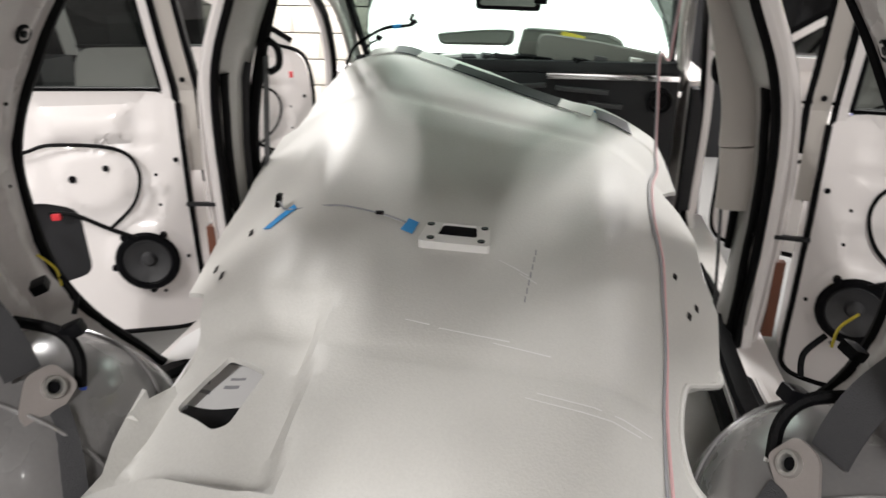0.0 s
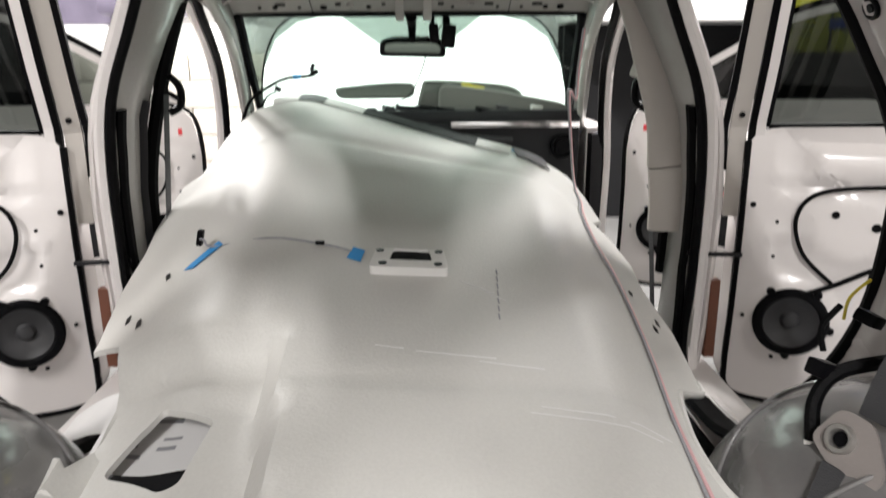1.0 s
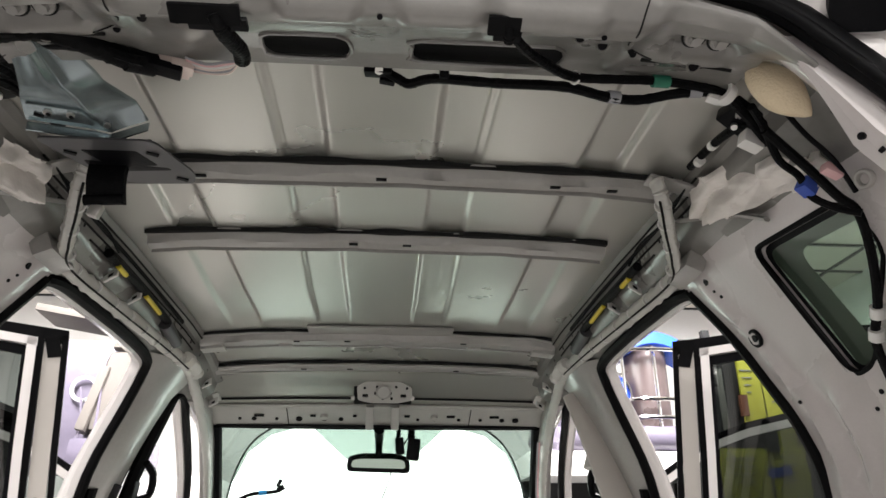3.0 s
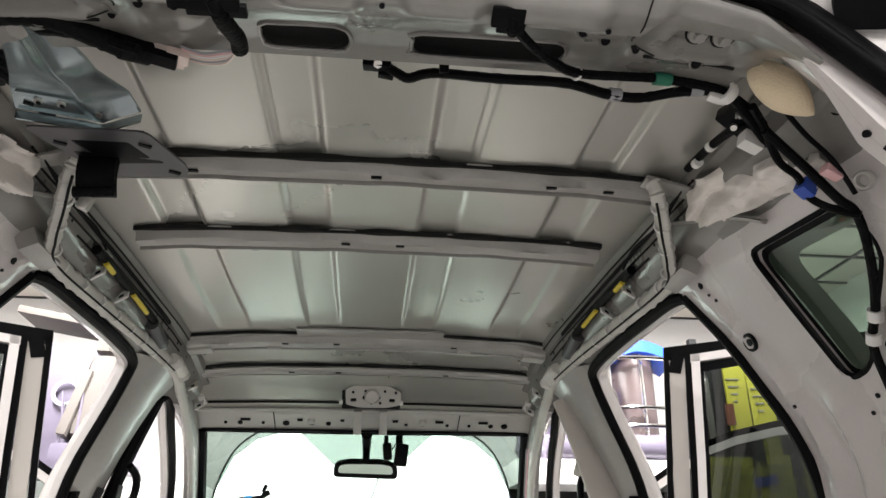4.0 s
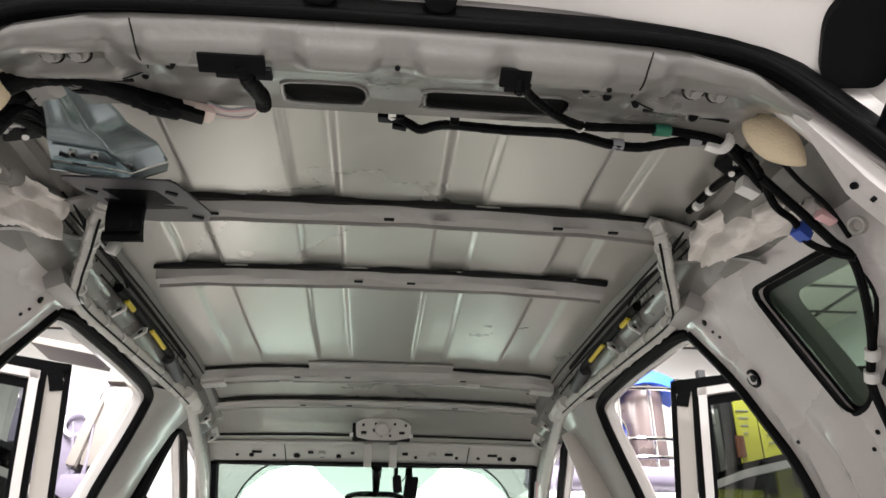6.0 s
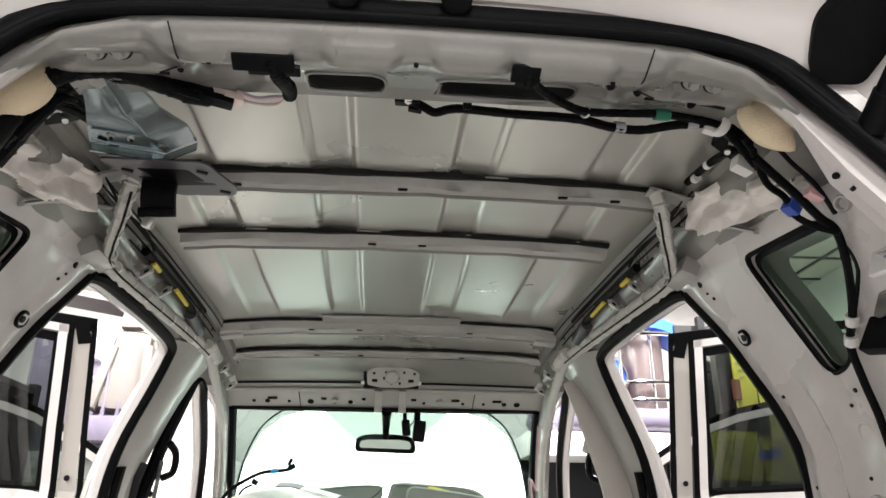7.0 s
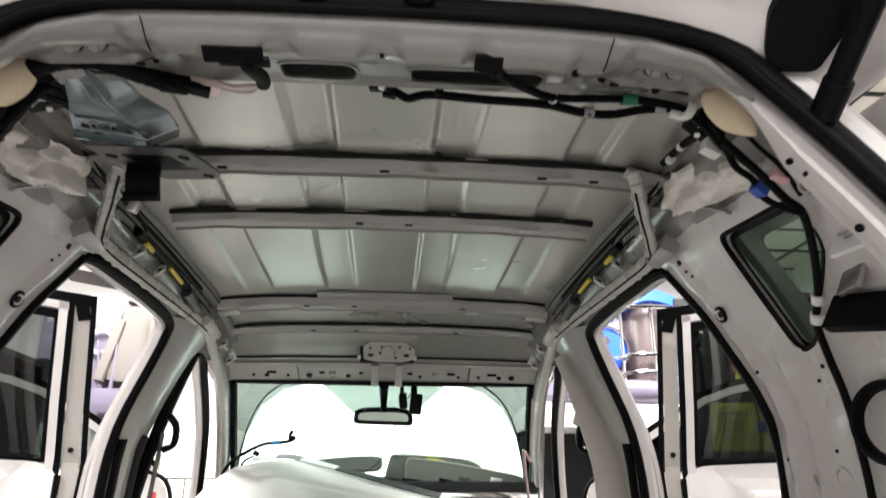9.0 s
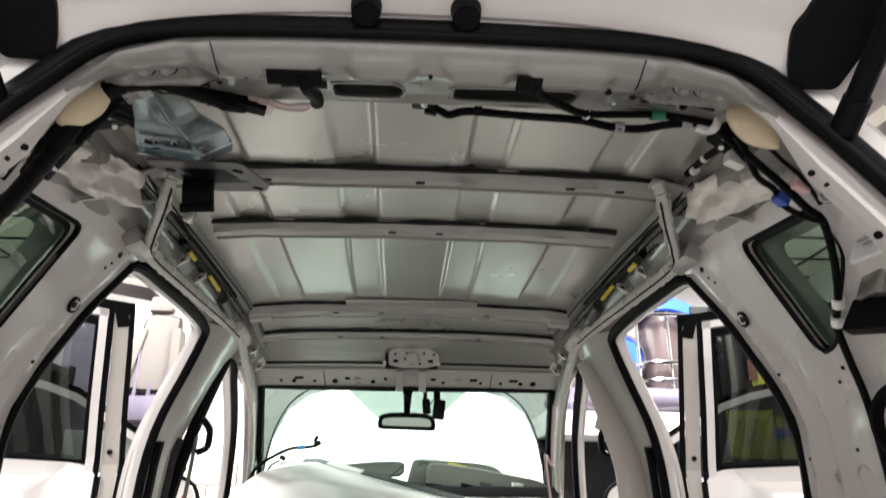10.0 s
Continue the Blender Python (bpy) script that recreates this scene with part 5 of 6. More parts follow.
    part("sill_red", box((s * 0.875, 2.05, 0.60), (0.03, 0.03, 0.24), (0, 0, 0), 0.005), RUST, car, "red-brown painted inner sill edge")
    part("floor_loom", tube([(s * 0.66, 1.3, 0.50), (s * 0.68, 1.7, 0.46), (s * 0.68, 2.3, 0.44)], 0.02, seg=8, ripple=0.1), LOOM, car)
    part("strut", tube([(s * 0.497, 0.45, 1.473), (s * 0.495, 0.335, 1.544), (s * 0.49, -0.1, 1.80)], 0.0135, seg=14, n=2), PLASTIC, car, "black tailgate gas strut")
    part("strut_end", tube([(s * 0.498, 0.462, 1.466), (s * 0.497, 0.425, 1.488)], 0.0165, seg=14), PLASTIC, car)
    part("hinge_cover", thicken(bend(flat(rounded([(0.445, 0.01), (0.455, 0.0), (0.50, 0.02), (0.525, 0.14), (0.45, 0.13), (0.435, 0.05)], 0.012), (), [0.46, 0.49], [0.03, 0.08]), lambda u, v: tg(s * u, max(0, v)) + Vector((0, -min(0, v), -0.012))), (0, 0, 0.01)), PLASTIC, car, "black plastic hinge cover")
for bx in (-0.083, 0.042):
    c = tg(bx, 0.010)
    st = part("rubber_stop", disc(c + Vector((0, -0.004, -0.012)), (0, -0.5, -1), 0.020, 0.03, 20, None, 0.017, 0.003), RUBBER, car, "round black rubber stop")
part("tailgate_slot", box(tg(-0.02, 0.085) + Vector((0, 0, -0.002)), (0.062, 0.008, 0.006), (-25, 0, 0), 0.002), PLASTIC, car)
part("tailgate_hole", disc(tg(0.085, 0.082) + Vector((0, 0, -0.001)), (0, -0.4, -1), 0.007, 0.004, 14), PLASTIC, car)

# zinc bracket with its black plate and strap
def zinc(u, v):
    """A narrow top that flares to a flat foot, with a wing folded up on one side."""
    a = Vector((lerp(v, [0, 0.4, 1], [-0.424, -0.430, -0.450]), lerp(v, [0, 1], [0.612, 0.753]), lerp(v, [0, 0.15, 0.62, 0.7, 1], [1.594, 1.590, 1.578, 1.570, 1.566])))
    b = Vector((lerp(v, [0, 0.5, 0.75, 1], [-0.388, -0.382, -0.362, -0.350]), lerp(v, [0, 1], [0.610, 0.772]), lerp(v, [0, 0.3, 0.62, 0.72, 1], [1.586, 1.580, 1.575, 1.567, 1.564])))
    d = Vector((lerp(v, [0, 0.3, 0.6, 0.8, 1], [-0.372, -0.366, -0.352, -0.322, -0.316]), lerp(v, [0, 1], [0.614, 0.797]), lerp(v, [0, 0.5, 1], [1.606, 1.610, 1.599])))
    p = a.lerp(b, u / 0.62) if u < 0.62 else b.lerp(d, (u - 0.62) / 0.38)
    p.z -= 0.004 * math.exp(-((u - 0.62) / 0.06) ** 2) * (1 - 0.6 * v) - 0.005 * math.exp(-((u - 0.3) / 0.16) ** 2) * math.exp(-((v - 0.38) / 0.22) ** 2)
    return p


zb = part("strap_bracket", thicken(grid(zinc, frange(0, 1, 40), frange(0, 1, 30)), (0, 0, 0.003)), ZINC, car, "zinc-plated steel bracket")
part("bracket_lip", thicken(grid(lambda u, v: zinc(u, 1) + Vector((0, 0.004, -0.012 * v)), frange(0, 1, 10), [0, 1]), (0, 0.003, 0)), ZINC, zb)
part("bracket_pad", thicken(grid(lambda u, v: zinc(0.05 + 0.5 * u, 0.73 + 0.17 * v) + Vector((0, 0, -0.004)), frange(0, 1, 6), frange(0, 1, 4)), (0, 0, 0.003)), ZINC, zb)
for u, v in ((0.22, 0.80), (0.42, 0.79)):
    part("rivet", disc(zinc(u, v) + Vector((0, 0, -0.005)), (0, -0.2, -1), 0.0048, 0.004, 14), STEEL, zb)
    part("rivet_hole", disc(zinc(u, v) + Vector((0.001, 0.001, -0.0072)), (0, -0.2, -1), 0.0030, 0.002, 12), PLASTIC, zb)
part("rivet", disc(zinc(0.66, 0.9) + Vector((0, 0, -0.003)), (0, -0.2, -1), 0.0042, 0.003, 14), STEEL, zb)
part("slot", box(zinc(0.13, 0.86) + Vector((0, 0, -0.005)), (0.012, 0.004, 0.003), (0, 0, 30)), PLASTIC, zb)
part("bolt", disc(zinc(0.45, 0.09) + Vector((0, 0, -0.003)), (0, -0.2, -1), 0.011, 0.008, 6), STEEL, zb)
def plate_z(u, v):
    return Vector((u, v, 1.540 + 0.14 * (v - 0.75) - 0.02 * (u + 0.36)))


pb = part("mounting_plate", thicken(bend(flat(rounded([(-0.44, 0.757), (-0.288, 0.750), (-0.262, 0.86), (-0.272, 0.90), (-0.365, 0.915), (-0.41, 0.86)], 0.015), [rounded([(-0.395, 0.79), (-0.32, 0.785), (-0.305, 0.835), (-0.375, 0.845)], 0.006)]), plate_z), (0, 0, 0.003)), PLATEG, car, "dark grey mounting plate")
part("plate_opening", box((-0.35, 0.818, 1.5545), (0.11, 0.075, 0.006), (0, 0, -6), 0.003), PLASTIC, pb)
for q in ((-0.285, 0.88), (-0.30, 0.79), (-0.41, 0.80)):
    part("slot", box(plate_z(*q) + Vector((0, 0, -0.001)), (0.016, 0.006, 0.003), (0, 0, 30)), PLASTIC, pb)
part("webbing_strap", thicken(grid(lambda u, v: Vector((-0.402 + 0.050 * u + 0.004 * v, 0.832 + 0.012 * v + 0.004 * math.sin(v * 7), 1.585 - 0.085 * v)), frange(0, 1, 3), frange(0, 1, 10)), (0, 0.012, 0)), LOOM, car, "black webbing strap")
part("strap_end", tube([(-0.400, 0.846, 1.500), (-0.348, 0.846, 1.503)], 0.008, seg=10), LOOM, car)
part("strap_clip", box((-0.385, 0.852, 1.487), (0.016, 0.012, 0.02), (0, 20, 0), 0.003), STEEL, car)

# looms at the rear header
part("rear_loom", tube([(-0.66, 0.78, 1.44), (-0.56, 0.68, 1.468), (-0.492, 0.612, 1.496), (-0.464, 0.600, 1.540), (-0.442, 0.598, 1.564), (-0.411, 0.598, 1.580), (-0.377, 0.598, 1.584), (-0.345, 0.605, 1.583), (-0.317, 0.628, 1.585), (-0.290, 0.650, 1.588), (-0.272, 0.665, 1.594)], 0.0135, seg=10, ripple=0.08), LOOM, car, "black taped wiring loom")
part("rear_loom", tube([(-0.67, 0.88, 1.53), (-0.57, 0.77, 1.55), (-0.50, 0.70, 1.572), (-0.45, 0.66, 1.592), (-0.40, 0.635, 1.598), (-0.33, 0.63, 1.594)], 0.011, seg=8, ripple=0.08), LOOM, car, "black taped wiring loom")
part("rear_loom", tube([(-0.60, 0.74, 1.505), (-0.53, 0.665, 1.535), (-0.495, 0.64, 1.556), (-0.46, 0.645, 1.585), (-0.44, 0.69, 1.60), (-0.45, 0.80, 1.61)], 0.010, seg=8, ripple=0.1), LOOM, car, "black taped wiring loom")
part("rear_loom", tube([(-0.345, 0.603, 1.590), (-0.325, 0.622, 1.586), (-0.29, 0.632, 1.578), (-0.268, 0.628, 1.570)], 0.006, seg=8, ripple=0.1), LOOM, car, "thin black branch")
for k, (dx, dz) in enumerate(((0.0, 0.0), (0.018, 0.012), (-0.016, -0.010))):
    part("loom_branch", tube([(-0.515 + dx, 0.66, 1.505 + dz), (-0.485 + dx, 0.655, 1.545 + dz), (-0.462 + dx * 0.5, 0.67, 1.580 + dz * 0.5), (-0.448, 0.73 + 0.02 * k, 1.604), (-0.452, 0.84, 1.612)], 0.0085, seg=8, ripple=0.12), LOOM, car, "black taped loom branch")
part("loom_boot", tube([(-0.296, 0.646, 1.587), (-0.270, 0.666, 1.595)], 0.0150, seg=12), PLASTIC, car, "black plug boot")
rp = part("rear_plug", box((-0.250, 0.672, 1.600), (0.040, 0.026, 0.016), (0, 4, 18), 0.003), PLUGM, car, "pinkish white multi-way plug")
part("plug_step", box((-0.238, 0.668, 1.594), (0.026, 0.018, 0.010), (0, 4, 18), 0.002), PLUGM, rp)
part("plug_base", box((-0.258, 0.664, 1.588), (0.042, 0.022, 0.010), (0, 4, 18), 0.003), PLASTIC, rp, "black half of the plug")
for k in range(6):
    part("plug_wire", tube([(-0.232, 0.680 - 0.005 * k, 1.599), (-0.205, 0.674 - 0.005 * k, 1.591 - 0.001 * k), (-0.178, 0.655 - 0.004 * k, 1.580), (-0.160 + 0.001 * k, 0.622, 1.572)], 0.0017, seg=5), (PLUGM, INK, PLUGM, WHITEP, PINK, INK)[k], rp)
part("grommet_loom", tube([(-0.162, 0.520, 1.552), (-0.160, 0.540, 1.548), (-0.157, 0.575, 1.560), (-0.155, 0.600, 1.570), (-0.157, 0.622, 1.574)], 0.0095, seg=10, ripple=0.06), LOOM, car, "black loom from the grommet")
part("header_loom", tube([(0.004, 0.70, 1.626), (0.022, 0.703, 1.617), (0.036, 0.704, 1.611), (0.055, 0.694, 1.611), (0.078, 0.685, 1.607), (0.146, 0.674, 1.596), (0.225, 0.656, 1.582), (0.281, 0.670, 1.580), (0.326, 0.675, 1.581), (0.373, 0.662, 1.584), (0.421, 0.657, 1.583), (0.47, 0.69, 1.578), (0.52, 0.73, 1.56)], 0.0064, seg=8, ripple=0.08), LOOM, car, "black wiring loom under the roof")
part("header_loom", tube([(0.134, 0.524, 1.553), (0.156, 0.556, 1.556), (0.192, 0.598, 1.568), (0.231, 0.628, 1.576), (0.29, 0.638, 1.583), (0.344, 0.644, 1.588), (0.40, 0.648, 1.584), (0.425, 0.652, 1.579), (0.45, 0.665, 1.572)], 0.0058, seg=8, ripple=0.08), LOOM, car, "black wiring loom under the roof")
hp = part("header_plug", box((-0.004, 0.70, 1.626), (0.036, 0.018, 0.012), (10, 4, -4), 0.003), PLASTIC, car, "black plug with a bright screw")
part("plug_latch", box((0.008, 0.712, 1.622), (0.020, 0.010, 0.012), (0, 10, 0), 0.002), PLASTIC, hp)
part("header_screw", disc((-0.003, 0.693, 1.622), (0, -0.6, -1), 0.0058, 0.005, 6), STEEL, hp)
part("loom_stem", box((0.079, 0.676, 1.612), (0.012, 0.012, 0.020), (20, 0, 0), 0.003), PLASTIC, car, "black loom clip")
part("loom_tie", ring((0.233, 0.632, 1.578), (0.8, 0.5, 0.1), 0.0075, 0.002, 0.004, 14), WHITEP, car, "white cable tie")
part("loom_band", tube([(0.333, 0.643, 1.587), (0.354, 0.645, 1.588)], 0.0082, seg=10), GREENP, car, "green tape")
part("loom_band", tube([(0.285, 0.672, 1.582), (0.30, 0.674, 1.582)], 0.0085, seg=10), INK, car, "grey tape")
part("loom_band", tube([(0.385, 0.658, 1.585), (0.40, 0.657, 1.585)], 0.0085, seg=10), INK, car, "grey tape")
wc = part("loom_clip", ring((0.427, 0.652, 1.580), (0.8, 0.5, -0.2), 0.013, 0.005, 0.014, 18), WHITEP, car, "white plastic clip")
part("clip_foot", box((0.414, 0.655, 1.573), (0.018, 0.012, 0.008), (0, 20, 0), 0.002), WHITEP, wc)

# wiring, plugs and boxes on the rear pillar
part("pillar_loom", tube([(0.47, 0.67, 1.575), (0.50, 0.70, 1.565), (0.53, 0.73, 1.535), (0.565, 0.748, 1.522), (0.585, 0.762, 1.50), (0.608, 0.752, 1.478), (0.632, 0.735, 1.462)], 0.0055, seg=8), LOOM, car, "black pillar loom")
part("pillar_loom", tube([(0.50, 0.70, 1.56), (0.565, 0.725, 1.52), (0.605, 0.735, 1.485), (0.632, 0.742, 1.466), (0.655, 0.767, 1.418), (0.679, 0.81, 1.366), (0.697, 0.856, 1.326), (0.72, 0.875, 1.272), (0.743, 0.888, 1.217), (0.758, 0.896, 1.144), (0.765, 0.90, 1.05), (0.76, 0.91, 0.95)], 0.0066, seg=8), LOOM, car, "black pillar loom")
for q in ((0.682, 0.816, 1.361), (0.692, 0.843, 1.337)):
    part("loom_band", tube([q, (q[0] + 0.005, q[1] + 0.011, q[2] - 0.011)], 0.0105, seg=10), WHITEP, car, "white tape")
part("roof_loom", tube([(0.50, 0.70, 1.57), (0.495, 0.76, 1.60), (0.50, 0.84, 1.622), (0.50, 0.92, 1.63)], 0.0066, seg=8), LOOM, car, "black loom along the roof edge")
for y in (0.83, 0.88):
    part("loom_band", tube([(0.50, y, 1.62), (0.50, y + 0.012, 1.622)], 0.0080, seg=10), WHITEP, car, "white tape")
part("pillar_plug", box((0.580, 0.757, 1.511), (0.022, 0.02, 0.022), (10, 30, 20), 0.003), BLUE, car, "blue plug")
part("pillar_plug", box((0.588, 0.712, 1.510), (0.026, 0.015, 0.013), (0, 20, 10), 0.003), PINK, car, "pale pink plug")
part("pillar_plug", box((0.50, 0.735, 1.565), (0.03, 0.02, 0.022), (0, 20, 10), 0.004), WHITEP, car, "white plug")
md = part("control_module", box((0.689, 0.735, 1.312), (0.02, 0.115, 0.055), (12, 25, 12), 0.004), PLASTIC, car, "black plastic control module")
part("module_print", box((0.677, 0.755, 1.315), (0.002, 0.022, 0.010), (12, 25, 12)), INK, md)
lb = part("label_plate", box((0.645, 0.655, 1.395), (0.008, 0.075, 0.04), (0, 25, 12), 0.002), PAPER, car, "white printed label plate")
for k in range(4):
    part("print_bar", box((0.6395 + 0.0016 * k, 0.655 - 0.008 * (k % 2), 1.405 - 0.007 * k), (0.002, 0.04, 0.0025), (0, 25, 12)), INK, lb)
part("module_bracket", box((0.685, 0.735, 1.36), (0.01, 0.05, 0.04), (0, 25, 0), 0.004), STEEL, car)
part("sensor", ring((0.745, 0.80, 1.165), (-1, -0.3, 0), 0.055, 0.014, 0.02), PLASTIC, car, "round black sensor ring")

# B-pillar upper trim on the passenger side
bt = part("b_pillar_trim", tube([(0.612, 2.12, 1.515), (0.645, 2.10, 1.42), (0.685, 2.085, 1.29), (0.72, 2.08, 1.17), (0.735, 2.085, 1.05)], (0.040, 0.055), seg=14, sq=(0.55, 1.25)), TRIM, car, "beige-grey pillar trim")
part("trim_lower", tube([(0.735, 2.085, 1.045), (0.745, 2.09, 0.96), (0.75, 2.10, 0.86)], 0.052, seg=14, sq=(0.55, 1.25)), TRIM, car, "beige-grey lower trim piece")
part("belt_guide", box((0.655, 2.15, 1.33), (0.03, 0.05, 0.09), (0, 20, 10), 0.012), TRIM, car)
for s in (-1, 1):
    part("front_belt", thicken(grid(lambda u, v: Vector((s * (0.68 + 0.06 * v), 2.13 + 0.04 * u, 1.25 - 0.75 * v)), [0, 1], frange(0, 1, 6)), (s * 0.002, 0, 0)), BELT, car, "dark seat belt webbing")
    part("belt_loop", tube([(s * 0.66, 2.13, 1.30), (s * 0.645, 2.16, 1.27), (s * 0.65, 2.17, 1.22), (s * 0.675, 2.15, 1.20)], 0.011, seg=8), PLASTIC, car, "black belt guide")
    # black tube put in as the shadow down the pillar edge
    part("pillar_shade_strip", tube([(s * 0.62, 2.16, 1.50), (s * 0.70, 2.17, 1.27), (s * 0.76, 2.18, 1.0), (s * 0.77, 2.2, 0.7)], 0.02, seg=8), RUBBER, car)
    part("red_tab", box((s * 0.93, 2.98, 1.07), (0.014, 0.012, 0.026), (0, 0, 0), 0.003), RED, car)

# front roof fittings
ob = part("console_bracket", thicken(bend(flat(rounded([(-0.085, 0.0), (-0.088, 0.055), (-0.06, 0.075), (0.06, 0.075), (0.10, 0.05), (0.10, 0.0), (0.05, -0.012), (-0.04, -0.012)], 0.008), [rounded([(-0.03, 0.02), (0.03, 0.02), (0.03, 0.035), (-0.03, 0.035)], 0.004), rounded([(-0.07, 0.01), (-0.05, 0.01), (-0.05, 0.025), (-0.07, 0.025)], 0.004), rounded([(0.06, 0.01), (0.08, 0.01), (0.08, 0.025), (0.06, 0.025)], 0.004)]), lambda u, v: Vector((u + 0.01, 2.41 - v * 0.45, 1.545 + v * 0.75))), (0, -0.006, -0.004)), FRONTM, car, "grey roof console bracket")
part("bracket_leg", box((-0.035, 2.53, 1.505), (0.028, 0.025, 0.085), (32, 0, 0), 0.004), FRONTM, ob)
part("bracket_leg", box((0.055, 2.53, 1.505), (0.028, 0.025, 0.085), (32, 0, 0), 0.004), FRONTM, ob)
for hx_, hv in ((-0.062, 0.05), (0.082, 0.05), (-0.02, 0.055), (0.045, 0.055), (0.0, 0.008), (0.03, 0.008)):
    part("bracket_hole", disc(Vector((hx_ + 0.01, 2.41 - hv * 0.45 - 0.007, 1.545 + hv * 0.75 - 0.005)), (0, -0.86, -0.5), 0.0045, 0.003, 10), PLASTIC, ob)
part("bracket_boss", disc(Vector((0.012, 2.378, 1.563)), (0, -0.86, -0.5), 0.026, 0.008, 18, None, 0.02), FRONTM, ob)
for tx in (-0.092, 0.112):
    part("white_clip", box((tx, 2.405, 1.548), (0.012, 0.01, 0.014), (0, 0, 0), 0.002), WHITEP, ob)
# black block added as the shadow round the bracket
part("bracket_shade", box((0.01, 2.43, 1.575), (0.20, 0.02, 0.085), (30, 0, 0), 0.006), JOINTSHADE, ob, "dark block standing in for shade behind the bracket")
for x in (-0.2, 0.2):
    part("nut_plate", disc(fh(x, 0.78) + Vector((0, -0.004, -0.004)), (0, -0.5, -1), 0.014, 0.01, 16, None, 0.011), FRONTM, front_hd)
for x, y in ((-0.285, 2.075), (0.285, 2.075)):
    part("roof_tab", box((x, y, 1.640), (0.042, 0.02, 0.016), (0, 0, 0), 0.005), FRONTM, car)
for s in (-1, 1):
    part("bow_end_plate", box((s * 0.50, 2.08, 1.630), (0.07, 0.05, 0.02), (0, s * 6, 0), 0.004), FRONTM, car)

mir = part("mirror_housing", thicken(bend(flat(rounded([(-0.125, -0.026), (0.125, -0.032), (0.12, 0.02), (0.06, 0.034), (-0.07, 0.034), (-0.12, 0.024)], 0.02)), lambda u, v: Vector((u, 2.85 - 0.1 * v, 1.383 + v * 1.15))), (0, 0.035, 0.004)), PLASTIC, car, "black rear-view mirror")
part("mirror_glass", thicken(bend(flat(rounded([(-0.106, -0.015), (0.106, -0.020), (0.101, 0.010), (0.06, 0.017), (-0.07, 0.017), (-0.102, 0.012)], 0.014)), lambda u, v: Vector((u, 2.8455 - 0.1 * v, 1.383 + v))), (0, -0.002, 0)), MIRROR, mir, "silvered mirror face")
part("mirror_arm", tube([(0.0, 2.86, 1.40), (0.0, 2.82, 1.435), (0.0, 2.76, 1.47)], 0.012, seg=10), PLASTIC, mir)
part("mirror_foot", tube([(0, 2.66, 1.485), (0, 2.72, 1.470), (0, 2.78, 1.445), (0, 2.835, 1.412)], (0.020, 0.012), seg=12), PLASTIC, mir)
fob = thing("dashcam", "small black camera and plug hanging by the mirror", "camera", (0.128, 2.72, 1.49))
part("body", box((0.13, 2.72, 1.420), (0.050, 0.035, 0.082), (0, 6, 0), 0.012), PLASTIC, fob)
part("mount", box((0.122, 2.73, 1.475), (0.026, 0.02, 0.04), (0, 0, 0), 0.004), PLASTIC, fob)
part("sensor_pod", box((0.078, 2.72, 1.432), (0.034, 0.03, 0.064), (0, -6, 0), 0.011), PLASTIC, fob)
part("sensor_stem", box((0.073, 2.73, 1.475), (0.016, 0.016, 0.035), (0, 0, 0), 0.003), PLASTIC, fob)
part("cable", tube([(0.09, 2.72, 1.43), (0.10, 2.75, 1.45), (0.115, 2.73, 1.47)], 0.0025, seg=5), PLASTIC, fob)
part("thin_cable", tube([(0.05, 2.86, 1.40), (0.048, 2.95, 1.35), (0.015, 2.98, 1.26), (-0.024, 3.0, 1.20), (-0.10, 3.0, 1.15)], 0.0026, seg=5), PLASTIC, fob)

# things on the dashboard
def visor(name, pts, y, th, m, label, place, lean=0.0):
    o = thing(name, label, "sun visor", place, "visors on the dashboard")
    bm = bend(flat(rounded(pts, 0.03, 5)), lambda u, v: Vector((u, y + lean * (v - 1.15), v)))
    p = part("panel", thicken(bm, (0, th, 0)), m, o)
    bmesh_edges = [Vector((u, y + lean * (v - 1.15) + th / 2, v)) for u, v in rounded(pts, 0.03, 5)]
    part("edging", tube(bmesh_edges + bmesh_edges[:1], th * 0.55, seg=8, n=1), m, o)
    return o


v1 = visor("sun_visor", [(0.02, 1.14), (0.06, 1.285), (0.12, 1.29), (0.40, 1.225), (0.46, 1.19), (0.44, 1.14)], 3.24, 0.025, VISOR, "grey vinyl sun visor standing on the dashboard", (0.2, 3.16, 1.06))
part("warning_label", box((0.25, 3.235, 1.225), (0.10, 0.004, 0.02), (0, 13, 0)), YELLOW, v1, "yellow warning label")
visor("sun_visor", [(0.11, 1.08), (0.115, 1.23), (0.35, 1.20), (0.62, 1.15), (0.655, 1.12), (0.655, 1.06)], 3.16, 0.025, VISOR, "grey vinyl sun visor leaning on the dashboard", (0.4, 3.1, 1.04), 0.2)
visor("sun_visor", [(-0.33, 1.19), (-0.33, 1.245), (-0.02, 1.262), (-0.01, 1.19)], 3.26, 0.025, VISOR, "grey vinyl sun visor lying on the dashboard", (-0.17, 3.26, 1.05))
db = thing("dash_clutter", "black metal brackets and clips lying on the dashboard", "parts", (0.2, 3.06, 1.05))
rnd = random.Random(12)
for i in range(12):
    part("bracket", box((-0.35 + 0.08 * i, 3.14 + 0.06 * rnd.random(), 1.13 + 0.015 * rnd.random()), (0.05 + 0.05 * rnd.random(), 0.03, 0.02), (rnd.random() * 20, rnd.random() * 12, rnd.random() * 60), 0.004), rnd.choice((PLASTIC, PLATEG, DARKM, WHITEP)), db)
lw = thing("antenna_loom", "black and blue wiring loom sticking up by the windscreen", "wire", (-0.6, 2.9, 1.08))
